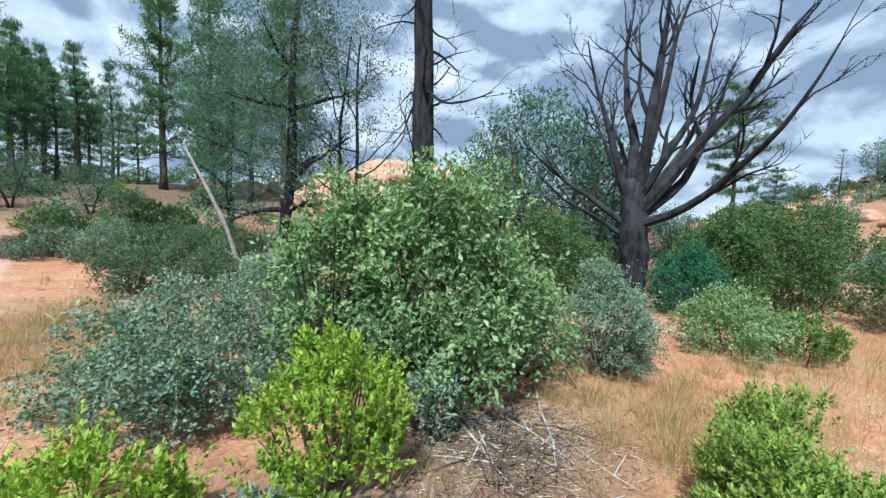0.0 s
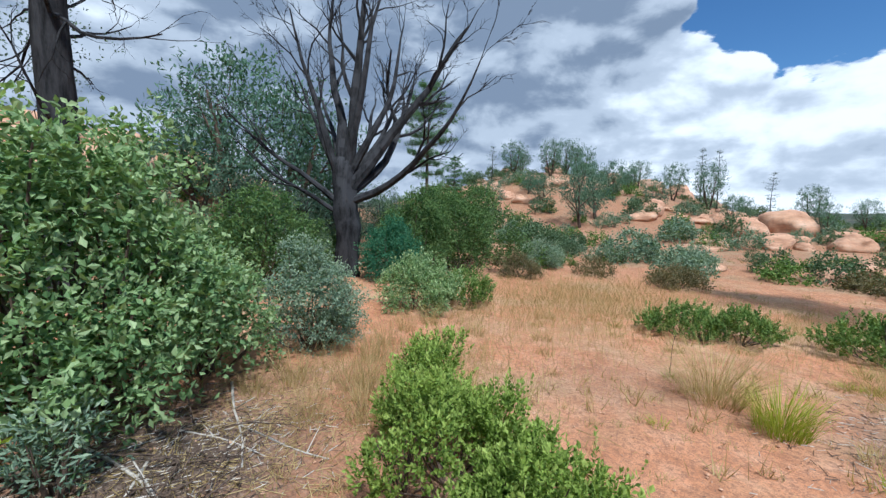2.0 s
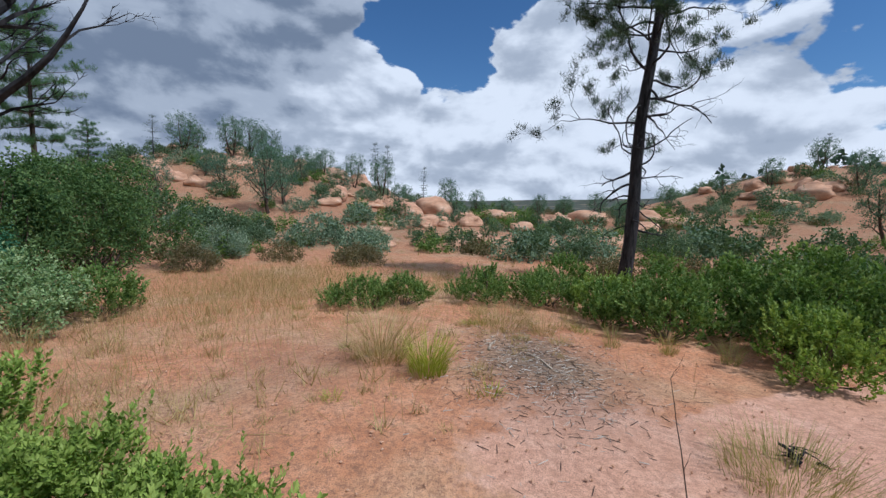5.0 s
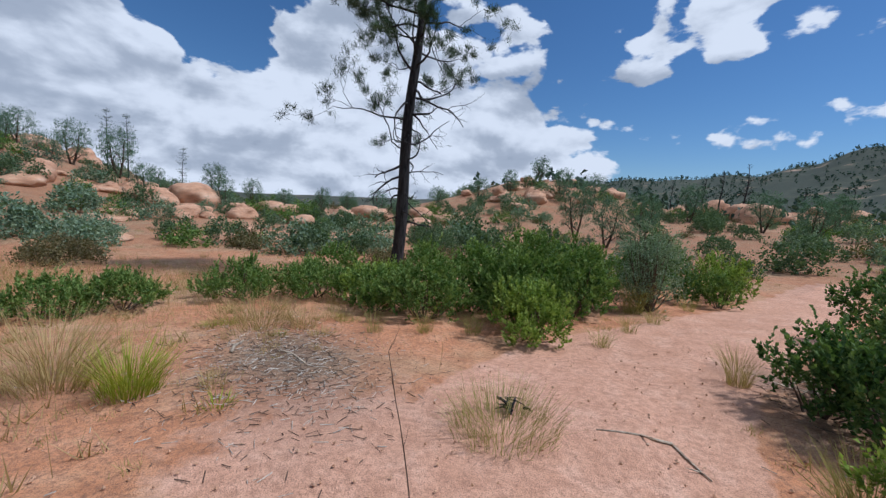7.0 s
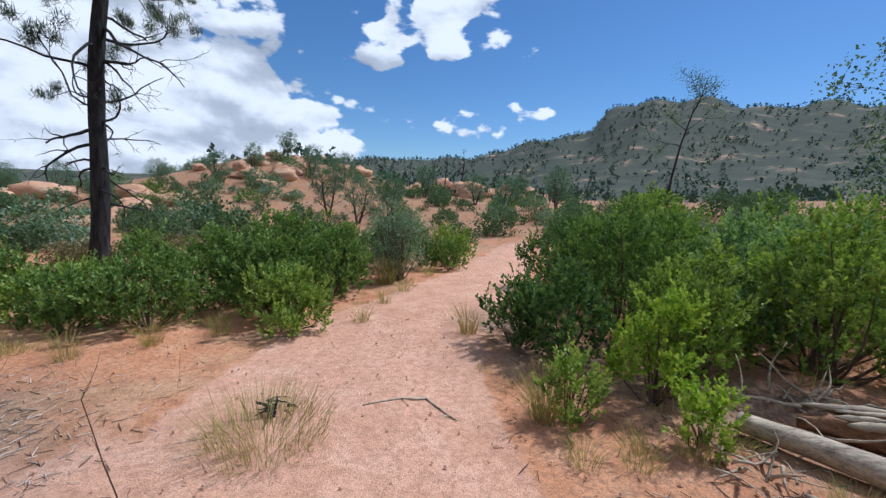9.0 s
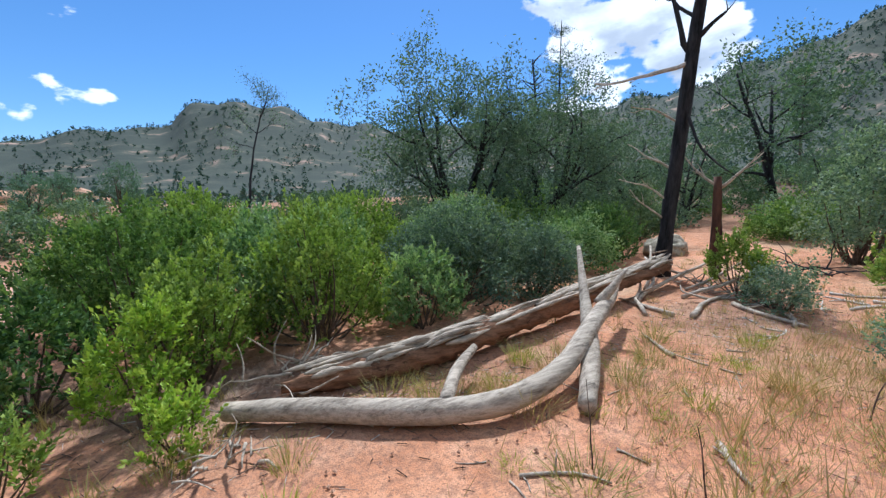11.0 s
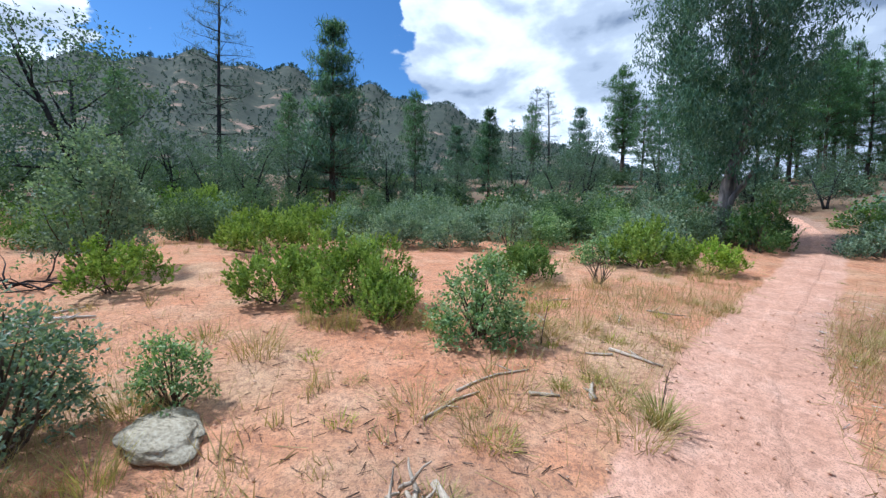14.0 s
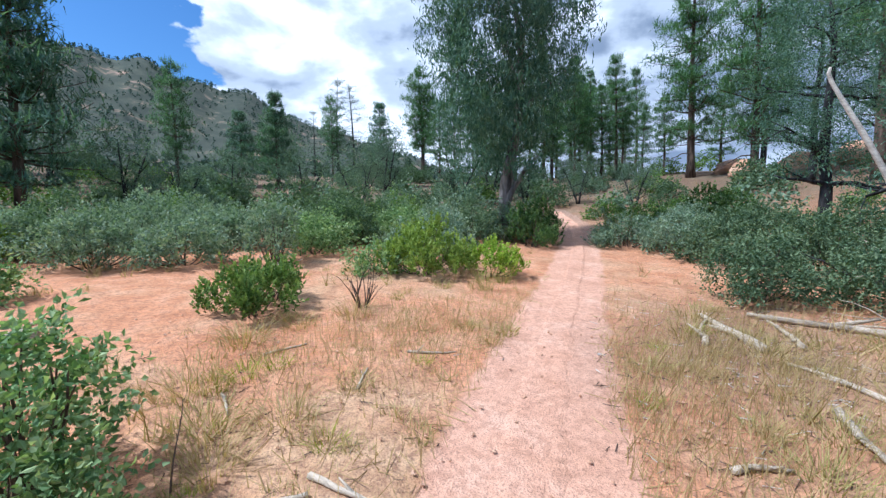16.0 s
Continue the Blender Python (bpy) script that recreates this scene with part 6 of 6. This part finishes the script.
grass_field("dry_grass", 1500, 34, 0.15, STRAW, 0.006, "thin dry straw-coloured grass on red soil", 13)
grass_field("green_grass", 560, 24, 0.09, GREEN_GRASS, 0.005, "small half-green grass bunches on red soil", 11)
grass_field("far_grass", 5200, 12, 0.30, STRAW, 0.012, "pale dry grass of the clearing", 26, 0.5, 0.25)


def meadow(name, cx, cy, sx, sy, n, h, label):
    """A denser stand of dry grass."""
    x, y = cx + rng.normal(size=n) * sx, cy + rng.normal(size=n) * sy
    ok = off_trail(x, y) > 0.12
    x, y = x[ok], y[ok]
    pos = np.column_stack([x, y, land(x, y) - 0.005])
    v, f = blades(pos, np.column_stack([rng.normal(size=(len(x), 2)) * 0.45, np.ones(len(x))]), h * rng.uniform(0.4, 1.15, len(x)), 0.005)
    return tagged(new(name, mesh_of(name, v, f, STRAW)), label, "grass", "", "stuff")


meadow("dry_grass", 9.5, 4.2, 2.6, 1.4, 15000, 0.40, "dry golden grass of the clearing")
meadow("dry_grass", 10.5, -0.4, 1.8, 2.2, 9000, 0.35, "pale dry grass between low shrubs")
meadow("dry_grass", -3.4, 5.6, 0.6, 1.4, 7000, 0.26, "dry golden grass along the trail")
meadow("dry_grass", -5.5, 4.7, 0.5, 1.2, 3500, 0.22, "dry grass between trail and shrubs")
meadow("dry_grass", -3.4, -1.4, 1.0, 0.7, 6000, 0.18, "dry grass on the red slope")
meadow("dry_grass", 3.2, 3.6, 0.7, 0.6, 3500, 0.35, "dry straw between the shrubs")


def litter(name, n, spots, material, length, wide, label):
    """Chips, straws and twigs strewn on the ground."""
    g = Geo()
    for cx, cy, sx, sy, share in spots:
        m = int(n * share)
        x, y = cx + rng.normal(size=m) * sx, cy + rng.normal(size=m) * sy
        ok = off_trail(x, y) > 0.05
        x, y = x[ok], y[ok]
        m = len(x)
        z = land(x, y)
        t = rng.uniform(0, 6.28, m)
        ln, w = length * rng.uniform(0.3, 1.2, m), wide * rng.uniform(0.5, 1.3, m)
        d, s = np.column_stack([np.cos(t), np.sin(t), rng.normal(size=m) * 0.10]), np.column_stack([-np.sin(t), np.cos(t), np.zeros(m)])
        p = np.column_stack([x, y, z + w * 0.6 + 0.004])
        e0, e1 = p - d * ln[:, None] / 2, p + d * ln[:, None] / 2
        up_ = np.array([0, 0, 1.0])
        v = np.stack([e0 - s * w[:, None] / 2, e0 + s * w[:, None] / 2, e0 + up_ * w[:, None] * 0.8, e1 - s * w[:, None] / 2, e1 + s * w[:, None] / 2, e1 + up_ * w[:, None] * 0.8], 1).reshape(-1, 3)
        k = np.arange(m)[:, None] * 6
        g.add(v, np.concatenate([k + np.array([[0, 3, 5, 2]]), k + np.array([[1, 2, 5, 4]])]))
    return tagged(new(name, g.mesh(name, material)), label, "litter", "", "stuff")


litter("wood_litter", 4200, ((1.1, 3.6, 0.55, 0.5, 0.34), (5.2, -0.8, 0.9, 0.55, 0.22), (-0.8, -3.3, 1.4, 0.5, 0.12), (-3.4, 6.6, 0.7, 1.4, 0.14), (-2.8, 1.2, 0.7, 0.6, 0.05), (2.3, -5.0, 0.5, 0.4, 0.05), (-4.6, -2.6, 1.0, 0.7, 0.08)), TWIG, 0.10, 0.005, "brown and grey wood chips and dead twigs on the ground")
litter("pale_chips", 2400, ((1.1, 3.6, 0.6, 0.5, 0.22), (5.2, -0.8, 0.9, 0.5, 0.3), (-0.8, -3.2, 1.3, 0.4, 0.1), (-3.4, 6.6, 0.7, 1.4, 0.14), (-4.6, -2.6, 1.0, 0.7, 0.12)), WOOD_PALE, 0.09, 0.005, "pale grey wood chips and straws on the ground")
litter("straw_litter", 2600, ((1.4, 3.5, 0.7, 0.7, 0.4), (3.0, 3.2, 0.8, 0.8, 0.25), (-4.0, 4.2, 1.5, 2.0, 0.35)), STRAW, 0.20, 0.004, "fallen dry straw on the ground")
litter("twig_litter", 800, ((-2.2, -0.9, 2.0, 1.5, 0.6), (-4.6, 2.4, 1.0, 1.4, 0.4)), BARK_BROWN, 0.07, 0.004, "small dark twigs on red soil")


def pebbles():
    g = Geo()
    n = 5200
    a, d = rng.uniform(0, 6.28, n), 7.5 * rng.uniform(0, 1, n) ** 0.6
    x, y = -0.5 + np.cos(a) * d, 0.5 + np.sin(a) * d
    s = 0.006 * rng.uniform(0.5, 2.6, n)
    c = np.column_stack([x, y, land(x, y) + 0.012 + s * 0.2])
    o = np.array([(1, 0, 0), (0, 1, 0), (-1, 0, 0), (0, -1, 0), (0, 0, 0.8), (0, 0, -0.8)], float)
    v = (c[:, None] + (o[None] * rng.uniform(0.7, 1.3, (n, 6, 1))) * s[:, None, None]).reshape(-1, 3)
    k = np.arange(n)[:, None] * 6
    tri = ((0, 1, 4), (1, 2, 4), (2, 3, 4), (3, 0, 4), (1, 0, 5), (2, 1, 5), (3, 2, 5), (0, 3, 5))
    g.add(v, np.concatenate([k + np.array([t]) for t in tri]))
    return tagged(new("gravel", g.mesh("gravel", ROCK)), "small reddish pebbles strewn on the sand", "gravel", "", "stuff")


pebbles()
